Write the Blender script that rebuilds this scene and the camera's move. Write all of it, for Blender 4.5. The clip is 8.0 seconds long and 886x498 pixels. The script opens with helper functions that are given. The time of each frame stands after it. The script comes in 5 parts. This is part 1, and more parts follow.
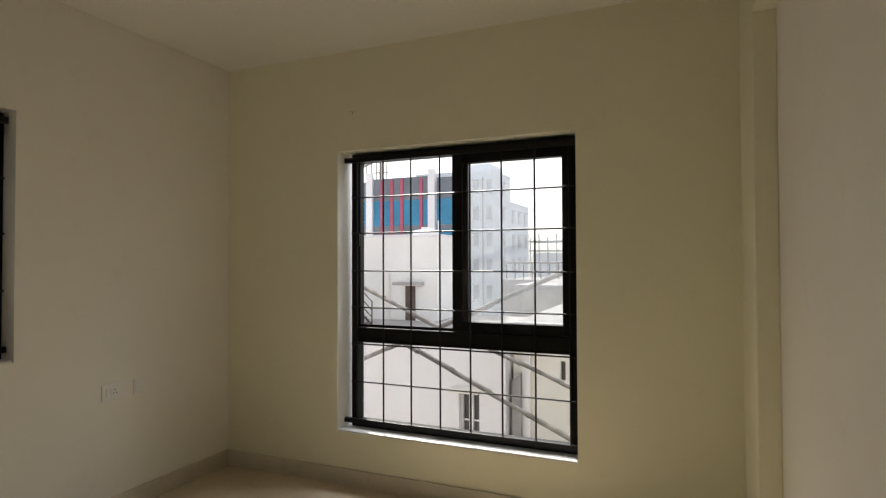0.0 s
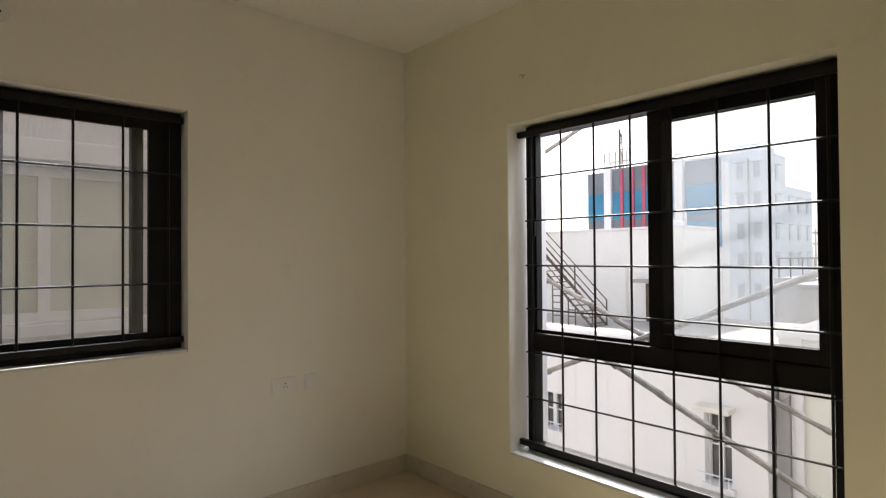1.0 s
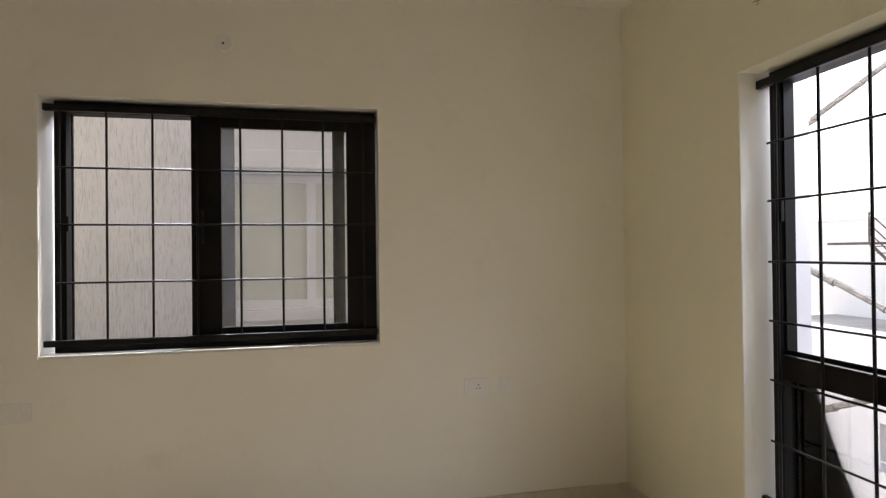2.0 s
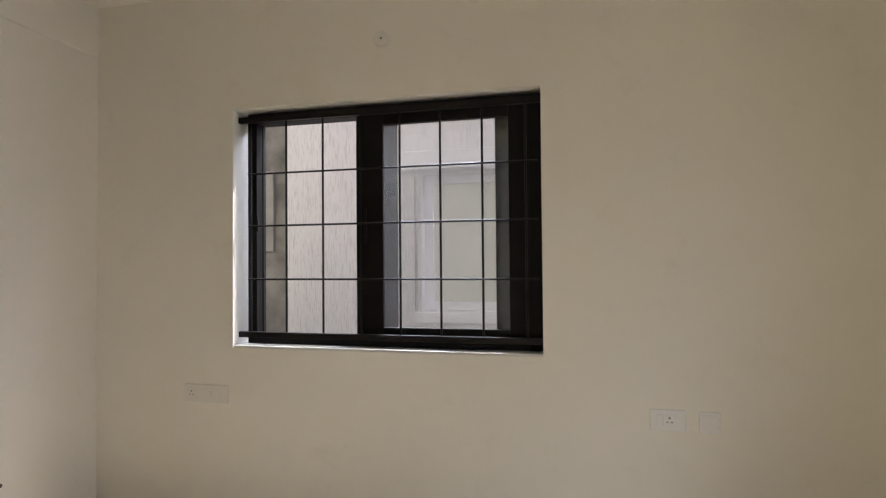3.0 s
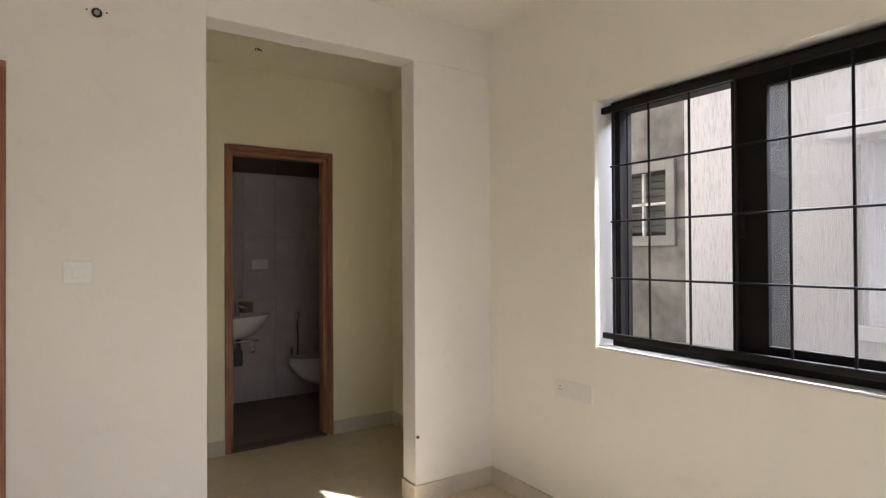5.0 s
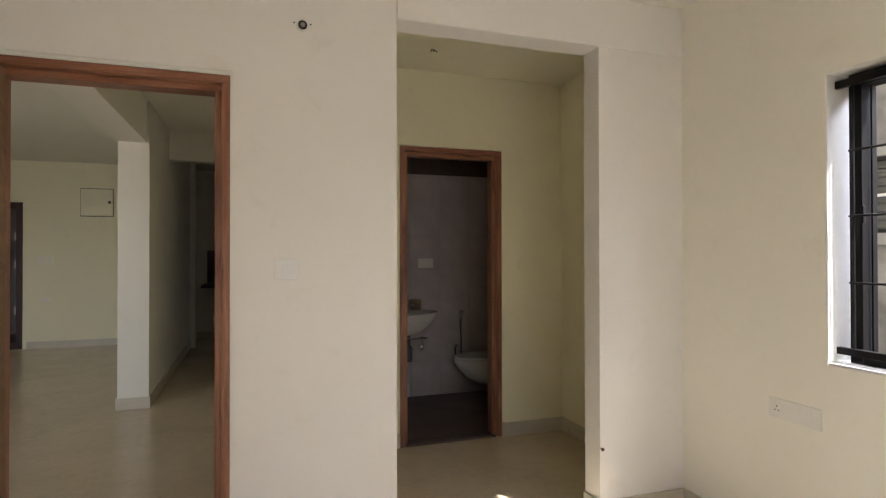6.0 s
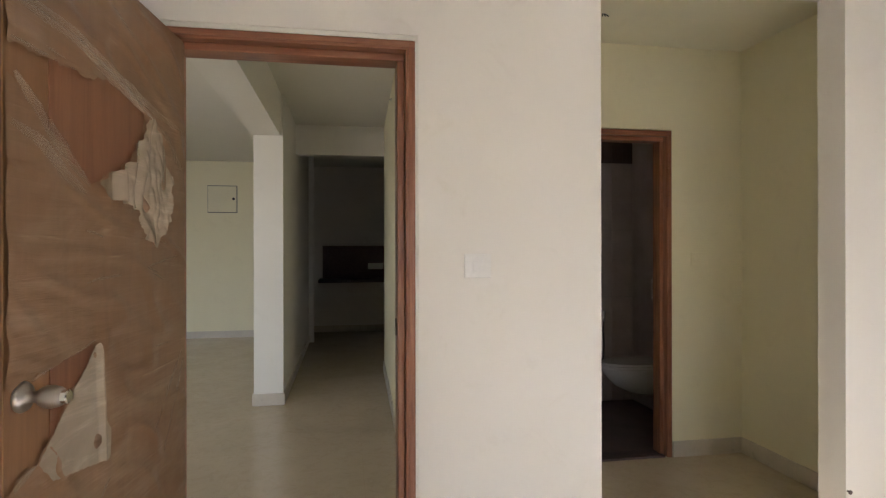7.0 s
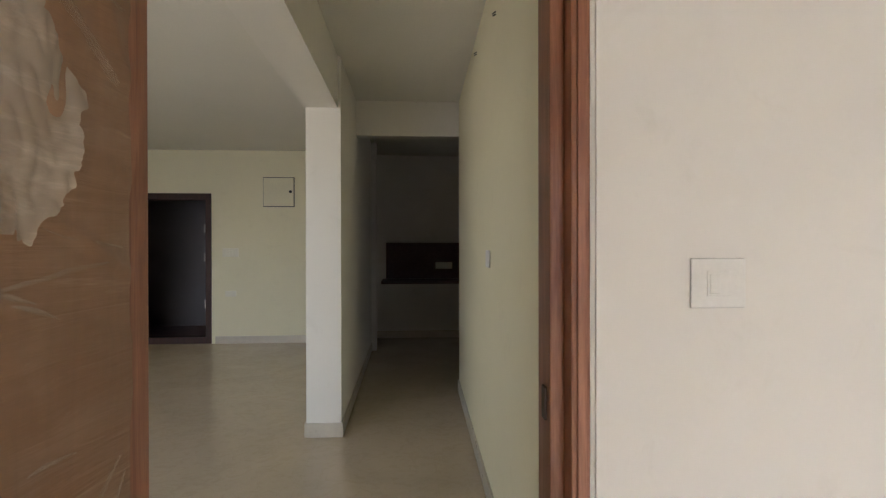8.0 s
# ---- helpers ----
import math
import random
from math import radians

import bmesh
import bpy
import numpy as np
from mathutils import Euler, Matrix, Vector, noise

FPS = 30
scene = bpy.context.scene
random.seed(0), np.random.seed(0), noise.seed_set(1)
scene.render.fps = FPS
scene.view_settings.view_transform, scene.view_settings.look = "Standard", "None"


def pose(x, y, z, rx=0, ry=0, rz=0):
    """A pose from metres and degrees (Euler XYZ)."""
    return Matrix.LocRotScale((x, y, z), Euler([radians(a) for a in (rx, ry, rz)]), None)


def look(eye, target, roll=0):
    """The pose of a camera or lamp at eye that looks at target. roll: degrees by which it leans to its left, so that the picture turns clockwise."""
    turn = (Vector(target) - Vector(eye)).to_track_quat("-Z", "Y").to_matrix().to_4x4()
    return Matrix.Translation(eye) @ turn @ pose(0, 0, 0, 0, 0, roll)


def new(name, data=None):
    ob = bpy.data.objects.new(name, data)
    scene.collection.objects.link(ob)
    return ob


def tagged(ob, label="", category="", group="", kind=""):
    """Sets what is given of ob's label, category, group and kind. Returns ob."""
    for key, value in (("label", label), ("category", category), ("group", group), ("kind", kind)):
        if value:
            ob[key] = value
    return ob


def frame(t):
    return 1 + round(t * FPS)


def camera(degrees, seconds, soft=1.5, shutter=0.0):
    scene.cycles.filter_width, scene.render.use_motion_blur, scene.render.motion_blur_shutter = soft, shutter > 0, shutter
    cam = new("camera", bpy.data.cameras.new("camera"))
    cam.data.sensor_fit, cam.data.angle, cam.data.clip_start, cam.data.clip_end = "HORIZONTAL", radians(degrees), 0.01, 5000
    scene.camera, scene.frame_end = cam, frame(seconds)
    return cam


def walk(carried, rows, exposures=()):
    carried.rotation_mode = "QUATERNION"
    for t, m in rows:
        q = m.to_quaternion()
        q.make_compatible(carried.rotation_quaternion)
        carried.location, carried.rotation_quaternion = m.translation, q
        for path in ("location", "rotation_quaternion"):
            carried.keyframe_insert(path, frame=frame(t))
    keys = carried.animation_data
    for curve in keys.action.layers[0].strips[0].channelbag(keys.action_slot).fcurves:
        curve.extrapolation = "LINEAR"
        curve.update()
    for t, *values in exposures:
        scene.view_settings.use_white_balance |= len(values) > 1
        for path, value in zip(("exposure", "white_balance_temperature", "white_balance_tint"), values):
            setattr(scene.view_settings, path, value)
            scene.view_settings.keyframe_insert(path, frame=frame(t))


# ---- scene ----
LENS = 76.6
# time, eye, point looked at, roll
PATH = [
    (0.0, (2.824, -2.927, 1.363), (2.040, -1.088, 1.402), -0.2),
    (0.5, (2.757, -2.619, 1.339), (1.703, -0.919, 1.375), -0.4),
    (1.0, (2.820, -2.219, 1.344), (1.334, -0.880, 1.373), -0.4),
    (1.5, (2.773, -1.958, 1.345), (1.018, -0.999, 1.374), -0.4),
    (1.7, (2.800, -1.800, 1.345), (0.939, -1.066, 1.362), -0.5),
    (2.8, (2.496, -1.245, 1.323), (0.517, -1.525, 1.366), -0.5),
    (3.0, (2.422, -1.180, 1.315), (0.478, -1.646, 1.354), -0.5),
    (3.5, (2.182, -1.119, 1.337), (0.404, -2.034, 1.356), -0.4),
    (4.0, (2.041, -1.018, 1.349), (0.472, -2.258, 1.368), -0.5),
    (4.5, (2.018, -0.993, 1.338), (0.694, -2.491, 1.363), -0.3),
    (4.7, (2.023, -0.994, 1.344), (0.792, -2.570, 1.366), -0.3),
    (5.8, (2.123, -1.106, 1.348), (1.399, -2.971, 1.362), -0.2),
    (6.0, (2.166, -1.184, 1.345), (1.528, -3.079, 1.362), -0.1),
    (6.5, (2.381, -1.355, 1.333), (1.893, -3.295, 1.341), 0.0),
    (7.0, (2.497, -1.660, 1.340), (2.159, -3.631, 1.341), -0.1),
    (7.5, (2.538, -2.097, 1.341), (2.344, -4.087, 1.334), -0.1),
    (8.0, (2.572, -2.676, 1.345), (2.445, -4.671, 1.336), -0.1),
]
cam = camera(LENS, 8.0, soft=1.3)
walk(cam, [(t, look(eye, goal, roll)) for t, eye, goal, roll in PATH],
     exposures=[(0.0, 0.83, 6800, 9.0), (1.5, 1.19, 6600, 11.5), (3.0, 1.62, 6150, 13.5), (3.5, 1.74, 6030, 14.0), (4.5, 2.09, 6050, 15.0), (6.0, 2.25, 6150, 13.0),
                (6.5, 2.44, 5980, 14.0), (7.2, 2.59, 5860, 14.0), (8.0, 2.62, 5800, 14.0)])

# ---------------------------------------------------------------- light
SUN_FROM = Vector((-1.0, 1.43, 1.87)).normalized()
world = bpy.data.worlds.new("sky")
scene.world = world
world.use_nodes = True
wn = world.node_tree
sky = wn.nodes.new("ShaderNodeTexSky")
sky.sky_type = "NISHITA"
sky.sun_disc = False
sky.sun_elevation = math.asin(SUN_FROM.z)
sky.sun_rotation = math.atan2(SUN_FROM.x, SUN_FROM.y)
sky.dust_density = 2.0
sky.air_density = 1.0
wn.nodes["Background"].inputs["Strength"].default_value = 0.15
haze = wn.nodes.new("ShaderNodeHueSaturation")
haze.inputs["Saturation"].default_value = 0.42
wn.links.new(sky.outputs["Color"], haze.inputs["Color"])
wn.links.new(haze.outputs["Color"], wn.nodes["Background"].inputs["Color"])

sun_data = bpy.data.lights.new("sun", "SUN")
sun_data.energy = 3.6
sun_data.angle = radians(0.6)
sun_data.color = (1.0, 0.97, 0.935)
sun = new("sun", sun_data)
sun.matrix_world = look(SUN_FROM * 40, (0, 0, 0))


def sky_fill(name, eye, goal, w, h, watts, spread=180):
    """Area lamp added out of view over an opening to fill in sky light."""
    d = bpy.data.lights.new(name, "AREA")
    d.shape, d.size, d.size_y, d.energy = "RECTANGLE", w, h, watts
    d.color = (0.84, 0.88, 1.0)
    d.spread = radians(spread)
    new(name, d).matrix_world = look(eye, goal)


sky_fill("sky_fill_north", (1.6, 1.0, 3.15), (1.6, -2.2, 0.6), 1.7, 0.9, 40, 110)
sky_fill("sky_fill_west", (-1.60, -2.08, 3.3), (-0.1, -2.08, 1.5), 1.5, 0.5, 20, 48)


# ---------------------------------------------------------------- materials
def principled(name):
    m = bpy.data.materials.new(name)
    m.use_nodes = True
    return m, m.node_tree, m.node_tree.nodes["Principled BSDF"]


def coords(nt, scale, kind="Object"):
    tc = nt.nodes.new("ShaderNodeTexCoord")
    mp = nt.nodes.new("ShaderNodeMapping")
    mp.inputs["Scale"].default_value = scale
    nt.links.new(tc.outputs[kind], mp.inputs["Vector"])
    return mp.outputs["Vector"]


def noise_tex(nt, vec, scale, detail=4, rough=0.55, dist=0.0):
    n = nt.nodes.new("ShaderNodeTexNoise")
    n.inputs["Scale"].default_value = scale
    n.inputs["Detail"].default_value = detail
    n.inputs["Roughness"].default_value = rough
    n.inputs["Distortion"].default_value = dist
    nt.links.new(vec, n.inputs["Vector"])
    return n.outputs["Fac"]


def ramp(nt, fac, stops):
    r = nt.nodes.new("ShaderNodeValToRGB")
    els = r.color_ramp.elements
    while len(els) < len(stops):
        els.new(0.5)
    for e, (p, c) in zip(els, stops):
        e.position, e.color = p, (*c, 1) if len(c) == 3 else c
    nt.links.new(fac, r.inputs["Fac"])
    return r.outputs["Color"]


def mix_col(nt, fac, a, b, mode="MIX"):
    x = nt.nodes.new("ShaderNodeMix")
    x.data_type, x.blend_type = "RGBA", mode
    for sock, v in ((x.inputs[0], fac), (x.inputs[6], a), (x.inputs[7], b)):
        if hasattr(v, "links"):
            nt.links.new(v, sock)
        else:
            sock.default_value = v if isinstance(v, float) else (*v, 1)
    return x.outputs[2]


def bump(nt, bsdf, height, strength, distance, chain=None):
    b = nt.nodes.new("ShaderNodeBump")
    b.inputs["Strength"].default_value = strength
    b.inputs["Distance"].default_value = distance
    nt.links.new(height, b.inputs["Height"])
    if chain is not None:
        nt.links.new(chain, b.inputs["Normal"])
    nt.links.new(b.outputs["Normal"], bsdf.inputs["Normal"])
    return b.outputs["Normal"]


def mottled(name, base, rough=0.6, spread=0.06, scale=3.0, fine=60.0, bump_d=0.0006, bump_s=0.4, metal=0.0,
            stretch=(1, 1, 1), spec=0.5, rough_var=0.08):
    """A surface with broad patchiness, fine grain and fine relief."""
    m, nt, b = principled(name)
    vec = coords(nt, stretch)
    lo = tuple(max(0, c * (1 - spread)) for c in base)
    hi = tuple(min(1, c * (1 + spread)) for c in base)
    broad = ramp(nt, noise_tex(nt, vec, scale, 5), [(0.3, lo), (0.7, hi)])
    grain = noise_tex(nt, vec, fine, 3)
    g = ramp(nt, grain, [(0.25, (0.94,) * 3), (0.75, (1.0,) * 3)])
    nt.links.new(mix_col(nt, 1.0, broad, g, "MULTIPLY"), b.inputs["Base Color"])
    b.inputs["Metallic"].default_value = metal
    b.inputs["Specular IOR Level"].default_value = spec
    rr = nt.nodes.new("ShaderNodeMapRange")
    rr.inputs["To Min"].default_value = max(0.02, rough - rough_var)
    rr.inputs["To Max"].default_value = min(1, rough + rough_var)
    nt.links.new(noise_tex(nt, vec, scale * 4, 3), rr.inputs["Value"])
    nt.links.new(rr.outputs[0], b.inputs["Roughness"])
    if bump_d:
        bump(nt, b, grain, bump_s, bump_d)
    return m


def wood(name, light, dark, axis="z", rough=0.4, rings=9.0, pore=0.72):
    """Straight-grained timber, the grain along the axis."""
    m, nt, b = principled(name)
    st = {"x": (0.06, 1, 1), "y": (1, 0.06, 1), "z": (1, 1, 0.06)}[axis]
    vec = coords(nt, st)
    band = noise_tex(nt, vec, rings * 3, 4, 0.6, 1.2)
    fine = noise_tex(nt, vec, 260, 3, 0.7)
    col = ramp(nt, band, [(0.32, dark), (0.5, tuple((a + c) / 2 for a, c in zip(light, dark))), (0.68, light)])
    g = ramp(nt, fine, [(0.3, (pore,) * 3), (0.65, (1.0,) * 3)])
    nt.links.new(mix_col(nt, 0.75, col, g, "MULTIPLY"), b.inputs["Base Color"])
    b.inputs["Roughness"].default_value = rough
    bump(nt, b, fine, 0.35, 0.0006 if pore < 0.8 else 0.0001)
    return m


def wall_paint(name, base):
    m, nt, b = principled(name)
    vec = coords(nt, (1, 1, 1))
    broad = ramp(nt, noise_tex(nt, vec, 1.4, 6, 0.6), [(0.3, tuple(c * 0.965 for c in base)), (0.7, base)])
    smudge = ramp(nt, noise_tex(nt, vec, 5.5, 6, 0.7, 0.6), [(0.26, (0.95, 0.945, 0.93)), (0.42, (1.0,) * 3)])
    nt.links.new(mix_col(nt, 1.0, broad, smudge, "MULTIPLY"), b.inputs["Base Color"])
    b.inputs["Roughness"].default_value = 0.62
    b.inputs["Specular IOR Level"].default_value = 0.35
    n1 = bump(nt, b, noise_tex(nt, vec, 2.2, 3), 0.25, 0.012)
    bump(nt, b, noise_tex(nt, vec, 210, 2), 0.12, 0.0005, n1)
    return m


def glass_mat(name, tint=(0.86, 0.88, 0.87), haze=0.0):
    """A thin pane: clear with the mirror image of its angle, and dust where haze says."""
    m = bpy.data.materials.new(name)
    m.use_nodes = True
    nt = m.node_tree
    nt.nodes.remove(nt.nodes["Principled BSDF"])
    out = nt.nodes["Material Output"]
    tr = nt.nodes.new("ShaderNodeBsdfTransparent")
    tr.inputs["Color"].default_value = (*tint, 1)
    gl = nt.nodes.new("ShaderNodeBsdfGlossy")
    gl.inputs["Roughness"].default_value = 0.02
    fr = nt.nodes.new("ShaderNodeFresnel")
    fr.inputs["IOR"].default_value = 1.4
    mx = nt.nodes.new("ShaderNodeMixShader")
    nt.links.new(fr.outputs[0], mx.inputs[0])
    nt.links.new(tr.outputs[0], mx.inputs[1])
    nt.links.new(gl.outputs[0], mx.inputs[2])
    last = mx.outputs[0]
    if haze:
        df = nt.nodes.new("ShaderNodeBsdfTranslucent")
        df.inputs["Color"].default_value = (0.70, 0.74, 0.80, 1)
        dust = nt.nodes.new("ShaderNodeMapRange")
        dust.inputs["From Min"].default_value, dust.inputs["From Max"].default_value = 0.3, 0.75
        dust.inputs["To Min"].default_value, dust.inputs["To Max"].default_value = haze * 0.7, haze * 1.3
        nt.links.new(noise_tex(nt, coords(nt, (1, 1, 0.6)), 7, 5, 0.7), dust.inputs["Value"])
        m2 = nt.nodes.new("ShaderNodeMixShader")
        nt.links.new(dust.outputs[0], m2.inputs[0])
        nt.links.new(last, m2.inputs[1])
        nt.links.new(df.outputs[0], m2.inputs[2])
        last = m2.outputs[0]
    nt.links.new(last, out.inputs["Surface"])
    return m


def film_mat(name, cover_lo, cover_hi, stretch=(1, 5.0, 1.2), relief=0.6):
    """Milky packing film: thin, streaked with creases, partly see-through."""
    m, nt, b = principled(name)
    vec = coords(nt, stretch)
    skew = nt.nodes.new("ShaderNodeMapping")
    skew.inputs["Rotation"].default_value = (radians(24), 0, 0)
    skew.inputs["Scale"].default_value = (1, 0.9, 8.0)
    nt.links.new(vec, skew.inputs["Vector"])
    cloud = noise_tex(nt, vec, 3.0, 5, 0.6, 0.8)
    streak = noise_tex(nt, skew.outputs["Vector"], 4.0, 6, 0.7, 0.7)
    thin = ramp(nt, streak, [(0.52, (0, 0, 0)), (0.62, (0.4, 0.4, 0.4)), (0.70, (1, 1, 1))])
    add = nt.nodes.new("ShaderNodeMath")
    add.operation = "MULTIPLY_ADD"
    nt.links.new(thin, add.inputs[0])
    add.inputs[1].default_value = 0.5
    nt.links.new(cloud, add.inputs[2])
    rng = nt.nodes.new("ShaderNodeMapRange")
    rng.inputs["From Min"].default_value, rng.inputs["From Max"].default_value = 0.35, 1.0
    rng.inputs["To Min"].default_value, rng.inputs["To Max"].default_value = cover_lo, cover_hi
    nt.links.new(add.outputs[0], rng.inputs["Value"])
    nt.links.new(rng.outputs[0], b.inputs["Alpha"])
    b.inputs["Base Color"].default_value = (0.62, 0.535, 0.42, 1)
    b.inputs["Roughness"].default_value = 0.42
    b.inputs["Specular IOR Level"].default_value = 0.35
    bump(nt, b, add.outputs[0], relief, 0.01)
    return m


def clung_film(name, under, milk):
    """Packing film clinging to brown veneer: wood showing through, milky pulled streaks and bright hairline creases."""
    m, nt, b = principled(name)
    vec = coords(nt, (1, 1, 1))

    def pulled(angle, across, scale, detail, dist):
        mp = nt.nodes.new("ShaderNodeMapping")
        mp.inputs["Rotation"].default_value = (radians(angle), 0, 0)
        mp.inputs["Scale"].default_value = (1, 0.8, across)
        nt.links.new(vec, mp.inputs["Vector"])
        return noise_tex(nt, mp.outputs["Vector"], scale, detail, 0.6, dist)

    wide = pulled(16, 2.2, 2.2, 4, 0.9)
    thin = pulled(22, 11.0, 3.4, 5, 0.8)
    cross = pulled(-14, 9.0, 3.0, 4, 0.7)
    cover = ramp(nt, wide, [(0.36, (0.05,) * 3), (0.54, (0.13,) * 3), (0.70, (0.34,) * 3)])
    crease = ramp(nt, thin, [(0.62, (0.0,) * 3), (0.68, (0.10,) * 3), (0.75, (0.42,) * 3)])
    other = ramp(nt, cross, [(0.64, (0.0,) * 3), (0.70, (0.10,) * 3), (0.78, (0.32,) * 3)])
    grain = ramp(nt, noise_tex(nt, coords(nt, (1, 1, 0.06)), 15, 4, 0.6, 1.2), [(0.3, tuple(c * 0.86 for c in under)), (0.7, tuple(c * 1.1 for c in under))])
    col = mix_col(nt, cover, grain, milk)
    col = mix_col(nt, crease, col, milk)
    col = mix_col(nt, other, col, milk)
    nt.links.new(col, b.inputs["Base Color"])
    b.inputs["Roughness"].default_value = 0.36
    b.inputs["Specular IOR Level"].default_value = 0.4
    n1 = bump(nt, b, wide, 0.22, 0.02)
    bump(nt, b, thin, 0.28, 0.008, n1)
    return m


def floor_mat(name, base, joint, size, rough=0.16):
    """Polished vitrified tile: soft clouds, faint veins, hairline joints."""
    m, nt, b = principled(name)
    vec = coords(nt, (1, 1, 1))
    cloud = ramp(nt, noise_tex(nt, vec, 1.6, 7, 0.62, 0.8),
                 [(0.3, tuple(c * 0.9 for c in base)), (0.55, base), (0.75, tuple(min(1, c * 1.06) for c in base))])
    vein = ramp(nt, noise_tex(nt, vec, 9, 8, 0.7, 1.6), [(0.42, (0.95, 0.94, 0.92)), (0.5, (1, 1, 1))])
    col = mix_col(nt, 1.0, cloud, vein, "MULTIPLY")
    br = nt.nodes.new("ShaderNodeTexBrick")
    br.offset = 0.0
    br.inputs["Color1"].default_value = br.inputs["Color2"].default_value = (1, 1, 1, 1)
    br.inputs["Mortar"].default_value = (*joint, 1)
    br.inputs["Scale"].default_value = 1.0
    br.inputs["Mortar Size"].default_value = 0.0015
    br.inputs["Mortar Smooth"].default_value = 0.3
    br.inputs["Brick Width"].default_value = br.inputs["Row Height"].default_value = size
    nt.links.new(vec, br.inputs["Vector"])
    nt.links.new(mix_col(nt, 1.0, col, br.outputs["Color"], "MULTIPLY"), b.inputs["Base Color"])
    rr = nt.nodes.new("ShaderNodeMapRange")
    rr.inputs["To Min"].default_value, rr.inputs["To Max"].default_value = rough * 0.8, rough * 2.0
    nt.links.new(noise_tex(nt, vec, 2.5, 6, 0.7), rr.inputs["Value"])
    nt.links.new(rr.outputs[0], b.inputs["Roughness"])
    return m


def rough_plaster(name, base):
    """Rustic render with raked, mostly upright grooves."""
    m, nt, b = principled(name)
    vec = coords(nt, (1, 1, 0.07))
    groove = noise_tex(nt, vec, 185, 3, 0.5, 0.5)
    line = ramp(nt, groove, [(0.38, (0.0,) * 3), (0.48, (1.0,) * 3)])
    tone = ramp(nt, noise_tex(nt, coords(nt, (1, 1, 0.5)), 1.7, 5), [(0.3, tuple(c * 0.93 for c in base)), (0.7, base)])
    # Base tone, darker inside the grooves.
    groove_tint = mix_col(nt, 1.0, tone, ramp(nt, groove, [(0.38, (0.80, 0.79, 0.79)), (0.47, (1, 1, 1))]), "MULTIPLY")
    nt.links.new(groove_tint, b.inputs["Base Color"])
    b.inputs["Roughness"].default_value = 0.9
    bump(nt, b, line, 0.55, 0.004)
    return m


# One wall paint with the light's tint in it, yellower for bounced light.
M_WALL = wall_paint("cream_wall_paint", (0.86, 0.825, 0.735))
M_PALE = wall_paint("pale_light_wall_paint", (0.855, 0.82, 0.768))
M_SOFT = wall_paint("soft_bounce_wall_paint", (0.865, 0.83, 0.64))
M_CREAM = wall_paint("deep_bounce_wall_paint", (0.88, 0.825, 0.59))
M_REVEAL = wall_paint("white_reveal_paint", (0.84, 0.82, 0.76))
M_CEIL = mottled("white_ceiling_paint", (0.84, 0.81, 0.71), 0.75, 0.02, 1.2, 90)
M_FLOOR = floor_mat("polished_beige_tile", (0.65, 0.55, 0.40), (0.95, 0.94, 0.92), 0.8)
M_SKIRT = mottled("beige_skirting_tile", (0.64, 0.575, 0.46), 0.3, 0.06, 4, 40, 0.0)
M_ALU = mottled("dark_bronze_aluminium", (0.005, 0.0043, 0.0042), 0.5, 0.2, 6, 120, 0.0, spec=0.2)
M_STEEL = mottled("black_painted_steel", (0.008, 0.0072, 0.007), 0.42, 0.25, 9, 140, 0.0003, spec=0.25)
M_GLASS = glass_mat("clear_pane", (0.95, 0.95, 0.94))
M_DUSTY = glass_mat("dusty_pane", (0.95, 0.945, 0.92), 0.01)
M_HAZY = glass_mat("hazy_pane", (0.93, 0.93, 0.92), 0.08)
M_MESH = glass_mat("fly_screen", (0.36, 0.35, 0.33))
M_SILL = mottled("white_stone_sill", (0.78, 0.77, 0.74), 0.3, 0.06, 5, 50, 0.0004)
M_FRAME_V = wood("red_brown_hardwood_upright", (0.42, 0.19, 0.105), (0.235, 0.085, 0.045), "z", 0.36)
M_FRAME_H = wood("red_brown_hardwood_level", (0.42, 0.19, 0.105), (0.235, 0.085, 0.045), "x", 0.36)
M_VENEER = wood("brown_door_veneer", (0.29, 0.155, 0.075), (0.21, 0.105, 0.05), "z", 0.38, 5, 0.9)
M_VENEER_D = wood("deep_brown_door_veneer", (0.27, 0.125, 0.065), (0.18, 0.075, 0.04), "z", 0.38, 5, 0.9)
M_EDGE = wood("pale_door_edge", (0.46, 0.27, 0.16), (0.33, 0.18, 0.10), "z", 0.45)
M_DARKWOOD = wood("dark_stained_door", (0.06, 0.02, 0.015), (0.03, 0.011, 0.009), "z", 0.55)
M_FILM = clung_film("packing_film", (0.21, 0.113, 0.058), (0.50, 0.40, 0.285))
M_FOLD = film_mat("film_crease", 0.14, 0.48, (1, 1, 1), 0.2)
M_CREASE = film_mat("bright_film_crease", 0.16, 0.5, (1, 1, 1), 0.1)
M_FLAP = film_mat("crumpled_packing_film", 0.40, 0.76, (1, 0.8, 0.5), 0.1)
M_NICKEL = mottled("satin_nickel", (0.42, 0.38, 0.35), 0.36, 0.05, 20, 120, 0.0, 0, 1.0)
M_CHROME = mottled("chrome", (0.75, 0.75, 0.76), 0.1, 0.03, 20, 120, 0.0, 0, 1.0)
M_PLASTIC = mottled("white_switch_plastic", (0.88, 0.855, 0.79), 0.3, 0.02, 8, 90, 0.0)
M_WHITEP = mottled("glossy_white_switch_plastic", (0.90, 0.88, 0.845), 0.10, 0.01, 8, 90, 0.0)
M_IVORY = mottled("ivory_switch_plastic", (0.88, 0.84, 0.68), 0.3, 0.02, 8, 90, 0.0)
M_PLASTIC_G = mottled("grey_switch_plastic", (0.80, 0.775, 0.72), 0.32, 0.02, 8, 90, 0.0)
